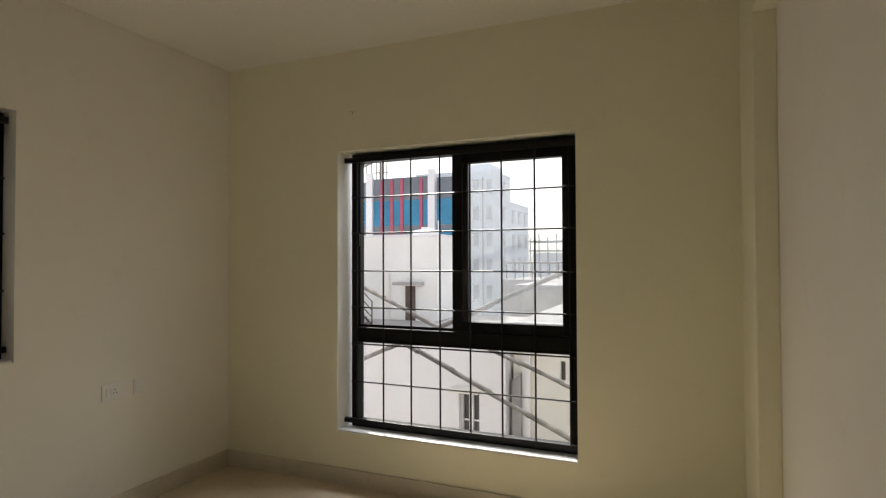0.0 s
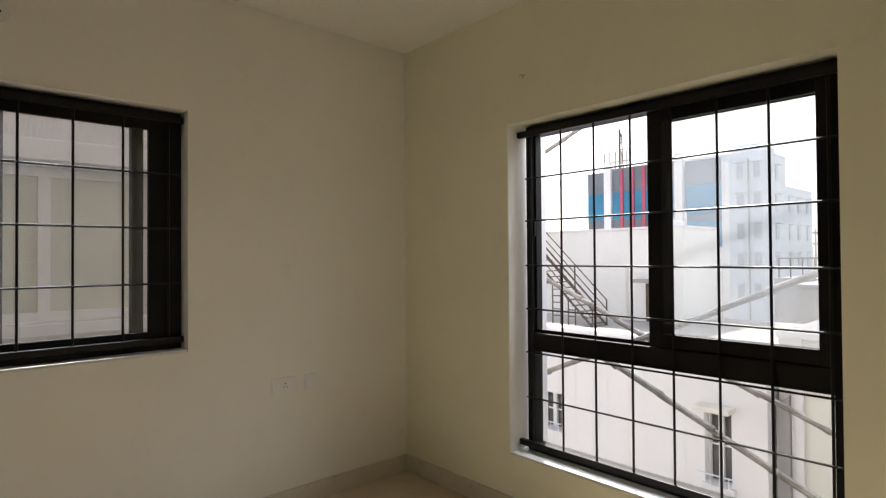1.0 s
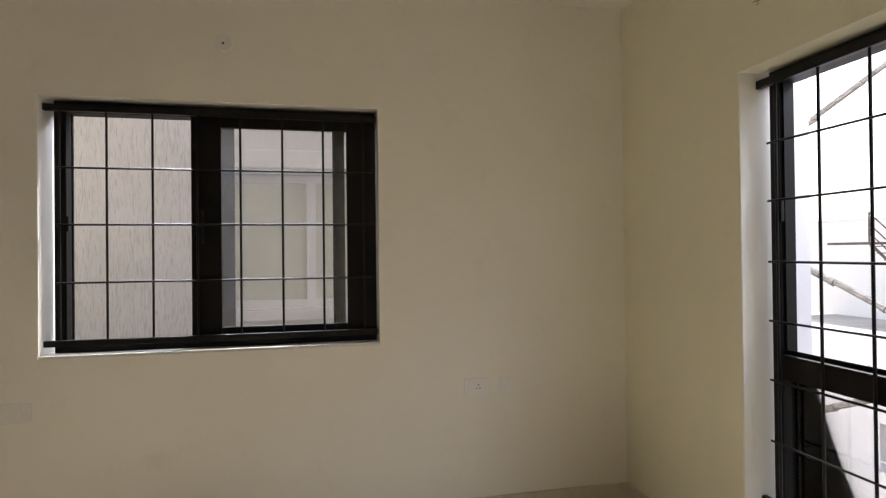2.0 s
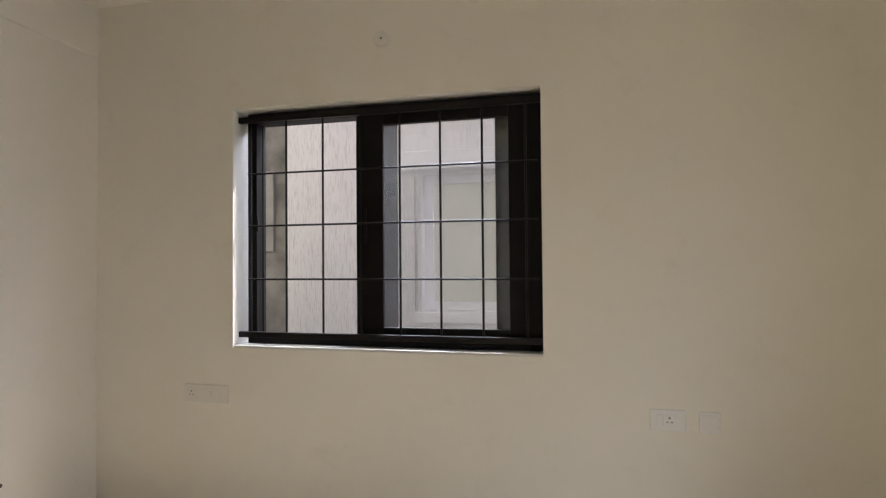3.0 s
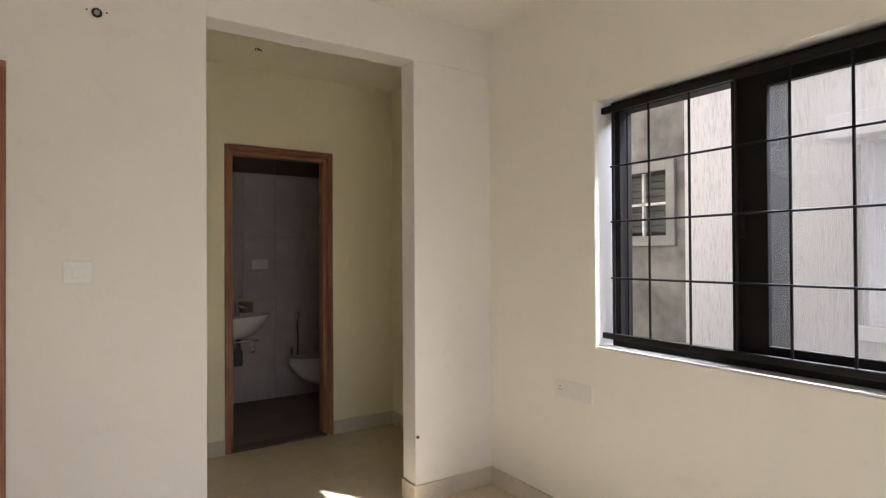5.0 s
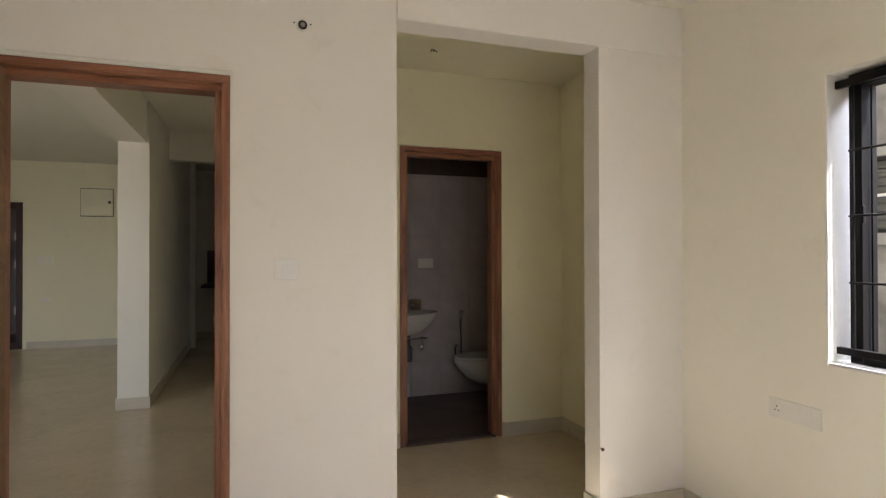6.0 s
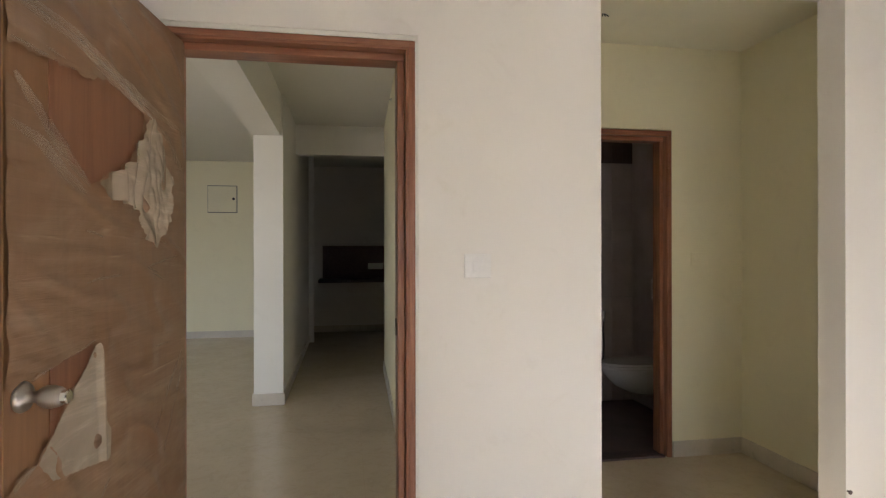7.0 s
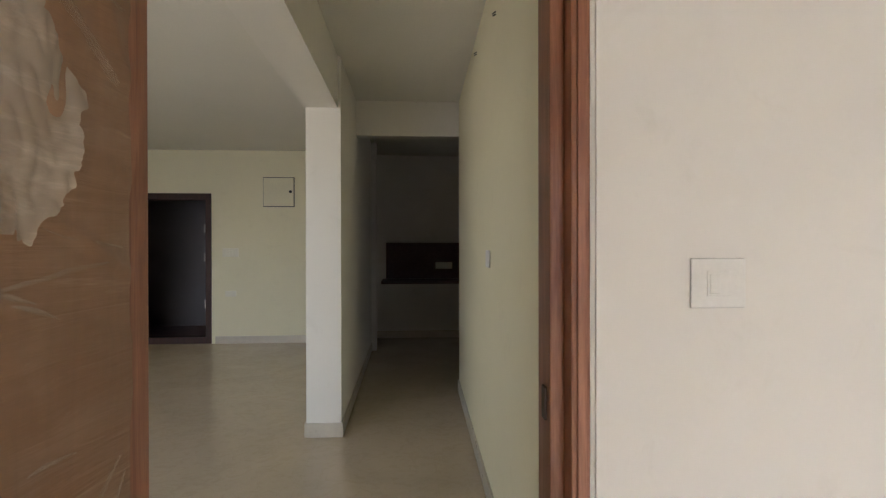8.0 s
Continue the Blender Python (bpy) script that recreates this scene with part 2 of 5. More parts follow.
M_DARK = mottled("dark_socket_hole", (0.02, 0.02, 0.02), 0.6, 0.1, 8, 90, 0.0)
M_WC = mottled("white_porcelain", (0.74, 0.72, 0.70), 0.12, 0.02, 5, 60, 0.0)
M_BTILE = mottled("grey_bathroom_tile", (0.60, 0.525, 0.51), 0.35, 0.1, 5, 45, 0.0003, spec=0.3)
# Brown that paints the unlit upper bathroom wall dark.
M_BBAND = mottled("unlit_top_band_brown", (0.13, 0.09, 0.075), 0.3, 0.15, 4, 45, 0.0003)
M_GROUT = mottled("grey_grout", (0.34, 0.33, 0.31), 0.85, 0.06, 8, 90, 0.0004)
M_BFLOOR = mottled("dark_grey_floor_tile", (0.22, 0.17, 0.155), 0.6, 0.14, 5, 60, 0.0005, spec=0.12)
M_GRANITE = mottled("black_granite", (0.15, 0.105, 0.105), 0.5, 0.22, 40, 220, 0.0, spec=0.2)
M_CARTON = mottled("brown_carton", (0.30, 0.23, 0.13), 0.75, 0.1, 9, 80, 0.0005)
M_RUBBER = mottled("dark_grey_hose", (0.09, 0.09, 0.10), 0.45, 0.1, 9, 80, 0.0)
M_PANEL = mottled("cream_metal_panel", (0.86, 0.81, 0.58), 0.4, 0.03, 4, 60, 0.0)
M_STUCCO = rough_plaster("raked_white_render", (0.80, 0.785, 0.79))
M_CEMENT = mottled("bare_cement_plaster", (0.25, 0.24, 0.235), 0.9, 0.5, 3.4, 30, 0.003, 0.6)
M_EXTWHITE = mottled("weathered_white_paint", (0.83, 0.82, 0.85), 0.85, 0.06, 0.8, 18, 0.002, 0.4)
# Extra sky light is put into the white of the terrace room.
M_SKYLIT_WHITE = mottled("sky_brightened_white_paint", (0.93, 0.915, 0.905), 0.85, 0.04, 0.8, 18, 0.002, 0.4)
M_EXTCREAM = mottled("weathered_cream_paint", (0.81, 0.79, 0.74), 0.85, 0.06, 0.8, 18, 0.002, 0.4)
M_EXTLILAC = mottled("pale_lilac_outer_paint", (0.72, 0.71, 0.76), 0.85, 0.05, 1.2, 18, 0.002, 0.4)
# Dark only to cut light bounced off the unseen outer walls.
M_FACADE = mottled("bounce_cutting_brown_paint", (0.24, 0.21, 0.19), 0.85, 0.1, 1.2, 18, 0.002, 0.4)
# Distance haze is mixed into this pale bluish colour.
M_EXTGREY = mottled("hazed_pale_grey_paint", (0.72, 0.78, 0.88), 0.85, 0.06, 0.4, 9, 0.0)
# Lobby grey darkened so that the closed space reads as shaded.
M_LOBBY = mottled("shade_darkened_lobby_grey", (0.24, 0.22, 0.22), 0.8, 0.08, 1.4, 30, 0.0)
M_VENT = mottled("dusty_grey_frame_paint", (0.34, 0.335, 0.33), 0.8, 0.16, 5, 40, 0.001)
M_FROST = mottled("frosted_pane", (0.68, 0.68, 0.60), 0.5, 0.08, 1.5, 20, 0.0)
# Window colour paled to carry the haze.
M_FARGLASS = mottled("hazed_window_glass", (0.50, 0.54, 0.60), 0.3, 0.15, 0.8, 12, 0.0)
M_FARDARK = mottled("dark_window_opening", (0.10, 0.10, 0.105), 0.5, 0.2, 2, 20, 0.0)
M_BLUE = mottled("blue_cladding_panel", (0.04, 0.23, 0.40), 0.45, 0.2, 1.2, 14, 0.0)
M_SLATE = mottled("slate_grey_cladding_panel", (0.17, 0.19, 0.225), 0.45, 0.15, 1.2, 14, 0.0)
M_RED = mottled("red_cladding_strip", (0.48, 0.09, 0.15), 0.45, 0.1, 2, 14, 0.0)
M_CONC = mottled("pale_concrete", (0.46, 0.44, 0.42), 0.9, 0.15, 1.4, 20, 0.003, 0.5)
M_RUST = mottled("brown_painted_iron", (0.12, 0.085, 0.07), 0.6, 0.25, 5, 60, 0.0005)
M_BAMBOO = mottled("weathered_bamboo", (0.21, 0.20, 0.205), 0.85, 0.45, 11, 60, 0.008, 1.0)
M_ROOF = mottled("weathered_grey_roof", (0.36, 0.35, 0.36), 0.9, 0.2, 0.8, 12, 0.003, 0.5)
# Bare concrete with bluish haze in its colour.
M_FARFRAME = mottled("hazed_bare_concrete", (0.30, 0.33, 0.38), 0.9, 0.15, 0.6, 9, 0.0)
M_GROUND = mottled("dusty_ground", (0.34, 0.30, 0.25), 0.95, 0.25, 0.15, 3, 0.01, 0.5)


# ---------------------------------------------------------------- builders
def box(bm, x0, x1, y0, y1, z0, z1, bev=0.0):
    vs = [bm.verts.new((x, y, z)) for x in (min(x0, x1), max(x0, x1)) for y in (min(y0, y1), max(y0, y1)) for z in (min(z0, z1), max(z0, z1))]
    fs = [bm.faces.new([vs[i] for i in f]) for f in
          ((0, 1, 3, 2), (4, 6, 7, 5), (0, 4, 5, 1), (2, 3, 7, 6), (0, 2, 6, 4), (1, 5, 7, 3))]
    if bev:
        es = list({e for f in fs for e in f.edges})
        bmesh.ops.bevel(bm, geom=es, offset=bev, segments=2, affect="EDGES", profile=0.6)
    return bm


def rod(bm, p, q, r, seg=8, r2=None):
    p, q = Vector(p), Vector(q)
    m = Matrix.Translation((p + q) / 2) @ (q - p).to_track_quat("Z", "Y").to_matrix().to_4x4()
    bmesh.ops.create_cone(bm, cap_ends=True, segments=seg, radius1=r, radius2=r if r2 is None else r2, depth=(q - p).length, matrix=m)
    return bm


def turned(bm, m, profile, seg=24):
    """A body of revolution about the local z of m; profile: (radius, height)."""
    rings = []
    for r, h in profile:
        rings.append([bm.verts.new(m @ Vector((r * math.cos(2 * math.pi * k / seg), r * math.sin(2 * math.pi * k / seg), h))) for k in range(seg)])
    for a, b in zip(rings, rings[1:]):
        for k in range(seg):
            bm.faces.new((a[k], a[(k + 1) % seg], b[(k + 1) % seg], b[k]))
    bm.faces.new(rings[0][::-1])
    bm.faces.new(rings[-1])
    return bm


def boxed(*b, bev=0.0):
    return box(bmesh.new(), *b, bev=bev)


def mesh_of(name, bm, material, smooth=False):
    bmesh.ops.recalc_face_normals(bm, faces=bm.faces)
    me = bpy.data.meshes.new(name)
    bm.to_mesh(me)
    bm.free()
    me.materials.append(material)
    if smooth:
        for p in me.polygons:
            p.use_smooth = True
    return me


def thing(name, at, label, category, group="", m=None, kind=""):
    ob = new(name)
    ob.empty_display_size = 0.1
    ob.matrix_world = Matrix.Translation(at) if m is None else m
    ob["base"] = [0.0, 0.0, 0.0] if m is not None else list(at)
    return tagged(ob, label, category, group, kind)


def part(name, bm, material, parent, label="", smooth=False):
    """One mesh under a thing or a part. Coordinates are the place's, or the thing's own where it was given a pose."""
    base = Vector(parent["base"])
    bmesh.ops.translate(bm, verts=bm.verts, vec=-base)
    ob = new(name, mesh_of(name, bm, material, smooth))
    ob.parent = parent
    ob["base"] = list(base)
    return tagged(ob, label)


def solid(name, bm, material, label="", category="", kind="structure", smooth=False):
    return tagged(new(name, mesh_of(name, bm, material, smooth)), label, category, "", kind)


def holed(bm, u0, u1, z0, z1, holes, put):
    """A wall of boxes round its openings; put(u0, u1, z0, z1) adds one box."""
    us = sorted({u0, u1, *[h[0] for h in holes], *[h[1] for h in holes]})
    for a, b in zip(us, us[1:]):
        inside = sorted([h for h in holes if h[0] < (a + b) / 2 < h[1]], key=lambda h: h[2])
        z = z0
        for h in inside:
            if h[2] > z + 1e-4:
                put(bm, a, b, z, h[2])
            z = h[3]
        if z < z1 - 1e-4:
            put(bm, a, b, z, z1)
    return bm


def prism(outline, z0, z1):
    bm = bmesh.new()
    lo = [bm.verts.new((x, y, z0)) for x, y in outline]
    hi = [bm.verts.new((x, y, z1)) for x, y in outline]
    bm.faces.new(lo)
    bm.faces.new(hi)
    for k in range(len(lo)):
        bm.faces.new((lo[k], lo[k - 1], hi[k - 1], hi[k]))
    return bm


def wall_x(bm, x0, x1, y0, y1, z0, z1, holes=()):
    return holed(bm, x0, x1, z0, z1, holes, lambda b, a, c, d, e: box(b, a, c, y0, y1, d, e))


def wall_y(bm, y0, y1, x0, x1, z0, z1, holes=()):
    return holed(bm, y0, y1, z0, z1, holes, lambda b, a, c, d, e: box(b, x0, x1, a, c, d, e))


# ---------------------------------------------------------------- plan
XE = 3.16                     # east wall of the bedroom
YS, YS2 = -3.615, -3.75       # south wall, its two faces
ZC, ZH = 2.65, 2.69           # ceilings
NX0, NX1, NZ0, NZ1 = 0.865, 2.322, 0.315, 2.036     # north window opening
WY0, WY1, WZ0, WZ1 = -2.818, -1.326, 0.898, 2.060    # west window opening
OX0, OX1 = 0.515, 1.565       # opening to the dressing alcove
DX0, DX1, DZ = 2.25, 3.11, 2.09                     # bedroom door
YA, YA2 = -4.975, -5.095      # alcove's back wall
BX0, BX1 = 0.43, 1.207        # bathroom door
XP = 2.15                     # passage wall
YF = -10.67                   # far wall of the hall
YK = -11.0                    # far wall of the kitchen

# ---------------------------------------------------------------- structure
solid("wall_north", wall_x(bmesh.new(), -0.2, XE + 0.2, 0.0, 0.2, -0.1, 2.9, [(NX0, NX1, NZ0, NZ1)]), M_SOFT,
      "cream painted wall round a large window", "wall")
solid("wall_west", wall_y(bmesh.new(), YS2, 0.0, -0.2, 0.0, -0.1, 2.9, [(WY0, WY1, WZ0, WZ1)]), M_WALL,
      "cream painted wall round a sliding window", "wall")
solid("wall_east", wall_y(bmesh.new(), YS2, 0.0, XE, XE + 0.2, -0.1, 2.9), M_WALL, "cream painted bedroom wall", "wall")
solid("column", boxed(XE - 0.08, XE, -0.5, 0.0, 0.0, 2.31, bev=0.004), M_SOFT, "cream painted corner column", "column")
solid("beam_east", boxed(XE - 0.08, XE, YS, 0.0, 2.31, ZC), M_SOFT, "cream painted ceiling beam", "beam")
solid("wall_south", wall_x(bmesh.new(), 0.0, XE, YS2, YS, -0.1, 2.9, [(OX0, OX1, -0.1, 2.392), (DX0, DX1, -0.1, DZ)]), M_PALE,
      "cream painted wall with a door and an open alcove", "wall")
solid("beam_south", boxed(0.0, OX1 - 0.002, YS, YS + 0.007, 2.392, ZC, bev=0.0055), M_PALE, "cream painted lintel beam", "beam")
solid("ceiling", boxed(0.0, XE, YS, 0.0, ZC, ZC + 0.2), M_CEIL, "white painted ceiling", "ceiling")
solid("floor", boxed(-0.07, XE, YA, 0.0, -0.1, 0.0), M_FLOOR, "polished beige tiled floor", "floor")

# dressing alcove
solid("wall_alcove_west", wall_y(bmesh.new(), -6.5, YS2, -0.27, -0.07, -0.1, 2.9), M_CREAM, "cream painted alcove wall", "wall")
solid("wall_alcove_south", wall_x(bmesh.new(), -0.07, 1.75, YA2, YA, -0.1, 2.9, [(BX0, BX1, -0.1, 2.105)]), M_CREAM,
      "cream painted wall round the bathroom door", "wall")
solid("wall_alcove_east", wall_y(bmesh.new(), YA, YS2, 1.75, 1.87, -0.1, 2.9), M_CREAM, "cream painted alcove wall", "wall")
solid("ceiling_alcove", boxed(-0.07, 1.75, YA, YS2, 2.64, 2.80), M_SOFT, "cream painted alcove ceiling", "ceiling")

# bathroom
solid("floor_bathroom", boxed(-0.07, 1.3, -6.5, YA2, -0.14, -0.02), M_BFLOOR, "dark grey tiled bathroom floor", "floor")
wall_bath = solid("wall_bathroom_south", wall_x(bmesh.new(), -0.07, 1.3, -6.5, -6.38, -0.14, 2.6), M_GROUT,
                  "grey tiled bathroom wall, its unlit top painted dark", "wall")
solid("wall_bathroom_east", wall_y(bmesh.new(), -6.38, YA2, 1.22, 1.34, -0.14, 2.6), M_BTILE, "grey tiled bathroom wall", "wall")
solid("wall_bathroom_west", wall_y(bmesh.new(), -6.38, YA2, -0.069, -0.05, -0.02, 2.6), M_BTILE, "grey tiled bathroom wall", "wall")
solid("ceiling_bathroom", boxed(-0.07, 1.3, -6.5, YA2, 2.6, 2.75), M_CEIL, "white painted bathroom ceiling", "ceiling")
solid("threshold_bathroom", boxed(BX0 + 0.05, BX1 - 0.05, YA2, YA + 0.004, -0.03, 0.012, bev=0.003), M_GRANITE, "black granite door threshold", "threshold")

# hall, passage and kitchen
XH = 7.6
solid("floor_hall", box(boxed(1.345, XH, YK, YS - 0.001, -0.1, -0.004), -0.2, 1.345, YK, -7.8, -0.1, -0.004), M_FLOOR, "polished beige tiled floor", "floor")
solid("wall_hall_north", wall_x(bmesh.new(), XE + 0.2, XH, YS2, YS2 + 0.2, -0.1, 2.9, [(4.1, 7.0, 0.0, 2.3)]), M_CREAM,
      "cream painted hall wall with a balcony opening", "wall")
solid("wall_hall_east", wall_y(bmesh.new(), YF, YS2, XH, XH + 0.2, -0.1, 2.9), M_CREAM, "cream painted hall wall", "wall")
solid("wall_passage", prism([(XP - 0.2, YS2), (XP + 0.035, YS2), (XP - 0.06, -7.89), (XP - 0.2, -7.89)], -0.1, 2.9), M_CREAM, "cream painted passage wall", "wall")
solid("wall_pillar", wall_y(bmesh.new(), -10.82, -6.68, 3.04, 3.285, -0.1, 2.9), M_WALL, "cream painted wall ending like a pillar", "wall")
solid("beam_hall", boxed(3.06, 3.30, -6.68, YS2, 2.325, 2.9), M_WALL, "cream painted ceiling beam", "beam")
solid("lintel_kitchen", boxed(XP - 0.2, 3.04, -8.02, -7.89, 2.37, 2.9), M_WALL, "cream painted lintel over the kitchen way", "beam")
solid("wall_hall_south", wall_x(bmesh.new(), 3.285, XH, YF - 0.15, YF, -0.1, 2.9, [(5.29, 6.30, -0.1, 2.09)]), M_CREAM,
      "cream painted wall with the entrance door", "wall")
solid("wall_kitchen_south", wall_x(bmesh.new(), -0.2, 3.3, YK - 0.15, YK, -0.1, 2.9), M_PALE, "cream painted kitchen wall", "wall")
solid("wall_kitchen_jamb", wall_y(bmesh.new(), -10.1, -9.98, 2.97, 3.04, -0.1, 2.9), M_PALE, "white painted wall nib", "wall")
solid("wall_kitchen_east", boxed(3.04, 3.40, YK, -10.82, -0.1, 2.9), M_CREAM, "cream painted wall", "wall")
# The small opening is unseen, added to let some light into the kitchen.
solid("wall_kitchen_west", wall_y(bmesh.new(), YK, -7.89, -0.2, 0.0, -0.1, 2.9, [(-9.95, -9.65, 1.3, 1.6)]), M_PALE, "cream painted kitchen wall", "wall")
solid("wall_kitchen_north", wall_x(bmesh.new(), 0.0, XP - 0.15, -8.02, -7.89, -0.1, 2.9), M_PALE, "cream painted kitchen wall", "wall")
solid("ceiling_hall", boxed(3.04, XH, YF, YS2, ZH, ZH + 0.2), M_CEIL, "white painted hall ceiling", "ceiling")
solid("ceiling_passage", boxed(XP - 0.2, 3.04, -8.02, YS2, ZH, ZH + 0.2), M_CEIL, "white painted passage ceiling", "ceiling")
solid("ceiling_kitchen", boxed(-0.2, 3.04, YK, -8.02, ZH, ZH + 0.2), M_CEIL, "white painted kitchen ceiling", "ceiling")

# Unseen storeys and dark outer skin, added to dim the gap to the neighbour.
solid("wall_upper_blocker", boxed(-0.2, 7.8, -12.8, 0.2, 3.02, 8.5), M_FACADE, "unseen brown block above, added to shut out sky", "wall")
solid("bounce_skin_west", wall_y(bmesh.new(), -13.0, 0.2, -0.215, -0.202, -7.0, 3.0, [(WY0, WY1, WZ0, WZ1), (-9.95, -9.65, 1.3, 1.6)]), M_FACADE, "unseen dark outer skin, added to cut bounced light", "wall")

# stair lobby behind the entrance door
solid("floor_lobby", boxed(4.6, 7.4, -12.6, YF - 0.15, -0.1, -0.01), M_BFLOOR, "dark stone lobby floor", "floor")
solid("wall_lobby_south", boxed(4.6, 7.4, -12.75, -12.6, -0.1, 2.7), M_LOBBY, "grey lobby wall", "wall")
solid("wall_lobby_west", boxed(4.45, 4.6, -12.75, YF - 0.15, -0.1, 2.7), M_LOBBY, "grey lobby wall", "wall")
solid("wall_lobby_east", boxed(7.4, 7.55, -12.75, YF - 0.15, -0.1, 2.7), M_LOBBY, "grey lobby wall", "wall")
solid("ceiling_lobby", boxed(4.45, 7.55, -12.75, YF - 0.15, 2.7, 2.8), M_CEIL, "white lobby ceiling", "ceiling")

SK, SH = 0.012, 0.1


def skirting(x0, x1, y0, y1):
    solid("baseboard", boxed(x0, x1, y0, y1, 0.0, SH, bev=0.002), M_SKIRT, "beige tile skirting along the wall foot", "baseboard")


skirting(SK, XE - 0.08, -SK, 0)
skirting(0, SK, YS + SK, 0)
skirting(0, OX0, YS, YS + SK)
skirting(OX0, OX0 + SK, YS2, YS + SK)
skirting(OX1 - SK, OX1, YS2, YS + SK)
skirting(OX1, DX0 - 0.003, YS, YS + SK)
skirting(XE - SK, XE, YS + 0.1, -0.5)
skirting(-0.07, -0.07 + SK, YA, YS2)
skirting(-0.07 + SK, BX0, YA, YA + SK)
skirting(BX1, 1.75, YA, YA + SK)
solid("baseboard", prism([(XP + 0.035, YS2), (XP + 0.035 + SK, YS2), (XP - 0.06 + SK, -7.89 - SK), (XP - 0.2, -7.89 - SK), (XP - 0.2, -7.89), (XP - 0.06, -7.89)], 0.0, SH),
      M_SKIRT, "beige tile skirting along the wall foot", "baseboard")
skirting(3.04 - SK, 3.285 + SK, -6.68, -6.68 + SK)
skirting(3.04 - SK, 3.04, -9.98, -6.68)
skirting(3.285, 3.285 + SK, YF, -6.68)
skirting(3.285 + SK, 5.24, YF, YF + SK)
skirting(6.36, XH, YF, YF + SK)
skirting(0.0, 3.04, YK, YK + SK)


# ---------------------------------------------------------------- windows
def bars_thing(name, at, label, uprights, levels, rails, axis, depth, r=0.0055):
    """A welded steel grille: flat rails top and bottom, round bars both ways."""
    g = thing(name, at, label, "window grille", "window grilles")
    P = (lambda u, z: (u, depth, z)) if axis == "x" else (lambda u, z: (depth, u, z))
    for u, z0, z1 in uprights:
        part("bar", rod(bmesh.new(), P(u, z0), P(u, z1), r, 8), M_STEEL, g, smooth=False)
    for z, u0, u1 in levels:
        off = 0.009
        Q = (lambda u, zz: (u, depth - off, zz)) if axis == "x" else (lambda u, zz: (depth + off, u, zz))
        part("cross_bar", rod(bmesh.new(), Q(u0, z), Q(u1, z), r * 0.85, 6), M_STEEL, g)
    for z, u0, u1, h in rails:
        bm = bmesh.new()
        if axis == "x":
            box(bm, u0, u1, depth - 0.012, depth + 0.012, z - h / 2, z + h / 2, 0.003)
        else:
            box(bm, depth - 0.012, depth + 0.012, u0, u1, z - h / 2, z + h / 2, 0.003)
        part("rail", bm, M_STEEL, g)
    return g


# north window: open light and doubled sashes above, a fixed light below
w1 = thing("window_1", (1.6, 0.1, NZ0), "black aluminium window, one half slid open, fixed light below", "window", kind="structure")
fx0, fx1, fz0, fz1, fy0, fy1 = NX0 + 0.04, NX1 - 0.008, NZ0 + 0.012, NZ1 - 0.006, 0.105, 0.175
part("window_frame", boxed(fx0, fx0 + 0.045, fy0, fy1, fz0, fz1, bev=0.003), M_ALU, w1)
part("window_frame", boxed(fx1 - 0.04, fx1, fy0, fy1, fz0, fz1, bev=0.003), M_ALU, w1)
part("window_frame", boxed(fx0 + 0.045, fx1 - 0.04, fy0, fy1, fz1 - 0.052, fz1, bev=0.003), M_ALU, w1)
part("window_frame", boxed(fx0 + 0.045, fx1 - 0.04, fy0, fy1, fz0, fz0 + 0.04, bev=0.003), M_ALU, w1)
part("transom", boxed(fx0 + 0.045, fx1 - 0.04, fy0 - 0.004, fy1, 0.852, 0.945, bev=0.004), M_ALU, w1)
part("track", boxed(fx0 + 0.045, fx1 - 0.04, 0.128, 0.131, 0.945, 0.962), M_ALU, w1)
part("track", boxed(fx0 + 0.05, fx0 + 0.056, 0.118, 0.162, 0.962, fz1 - 0.052), M_ALU, w1)


def sash(parent, axis, a0, a1, z0, z1, d0, d1, stile, top, bot, glass, name="sash"):
    """A sliding sash: two stiles, two rails and its pane."""
    P = (lambda bm, u0, u1, e, f, g, h: box(bm, u0, u1, e, f, g, h, 0.003)) if axis == "x" else \
        (lambda bm, u0, u1, e, f, g, h: box(bm, e, f, u0, u1, g, h, 0.003))
    bm = bmesh.new()
    P(bm, a0, a0 + stile[0], d0, d1, z0, z1)
    P(bm, a1 - stile[1], a1, d0, d1, z0, z1)
    P(bm, a0 + stile[0], a1 - stile[1], d0, d1, z1 - top, z1)
    P(bm, a0 + stile[0], a1 - stile[1], d0, d1, z0, z0 + bot)
    s = part(name, bm, M_ALU, parent)
    mid = (d0 + d1) / 2
    bm = bmesh.new()
    if axis == "x":
        box(bm, a0 + stile[0] - 0.005, a1 - stile[1] + 0.005, mid - 0.002, mid + 0.002, z0 + bot - 0.005, z1 - top + 0.005)
    else:
        box(bm, mid - 0.002, mid + 0.002, a0 + stile[0] - 0.005, a1 - stile[1] + 0.005, z0 + bot - 0.005, z1 - top + 0.005)
    p = part("pane", bm, glass, s)
    p.visible_shadow = False
    return s


sash(w1, "x", 1.588, fx1 - 0.03, 0.95, fz1 - 0.045, 0.108, 0.128, (0.062, 0.055), 0.06, 0.055, M_GLASS)
sash(w1, "x", 1.60, fx1 - 0.03, 0.95, fz1 - 0.045, 0.142, 0.162, (0.075, 0.055), 0.06, 0.055, M_HAZY)
lower = part("pane", boxed(fx0 + 0.04, fx1 - 0.035, 0.138, 0.142, fz0 + 0.035, 0.856), M_GLASS, w1)
lower.visible_shadow = False
part("latch", boxed(fx0 + 0.048, fx0 + 0.06, 0.095, 0.11, 1.45, 1.53, bev=0.003), M_ALU, w1)
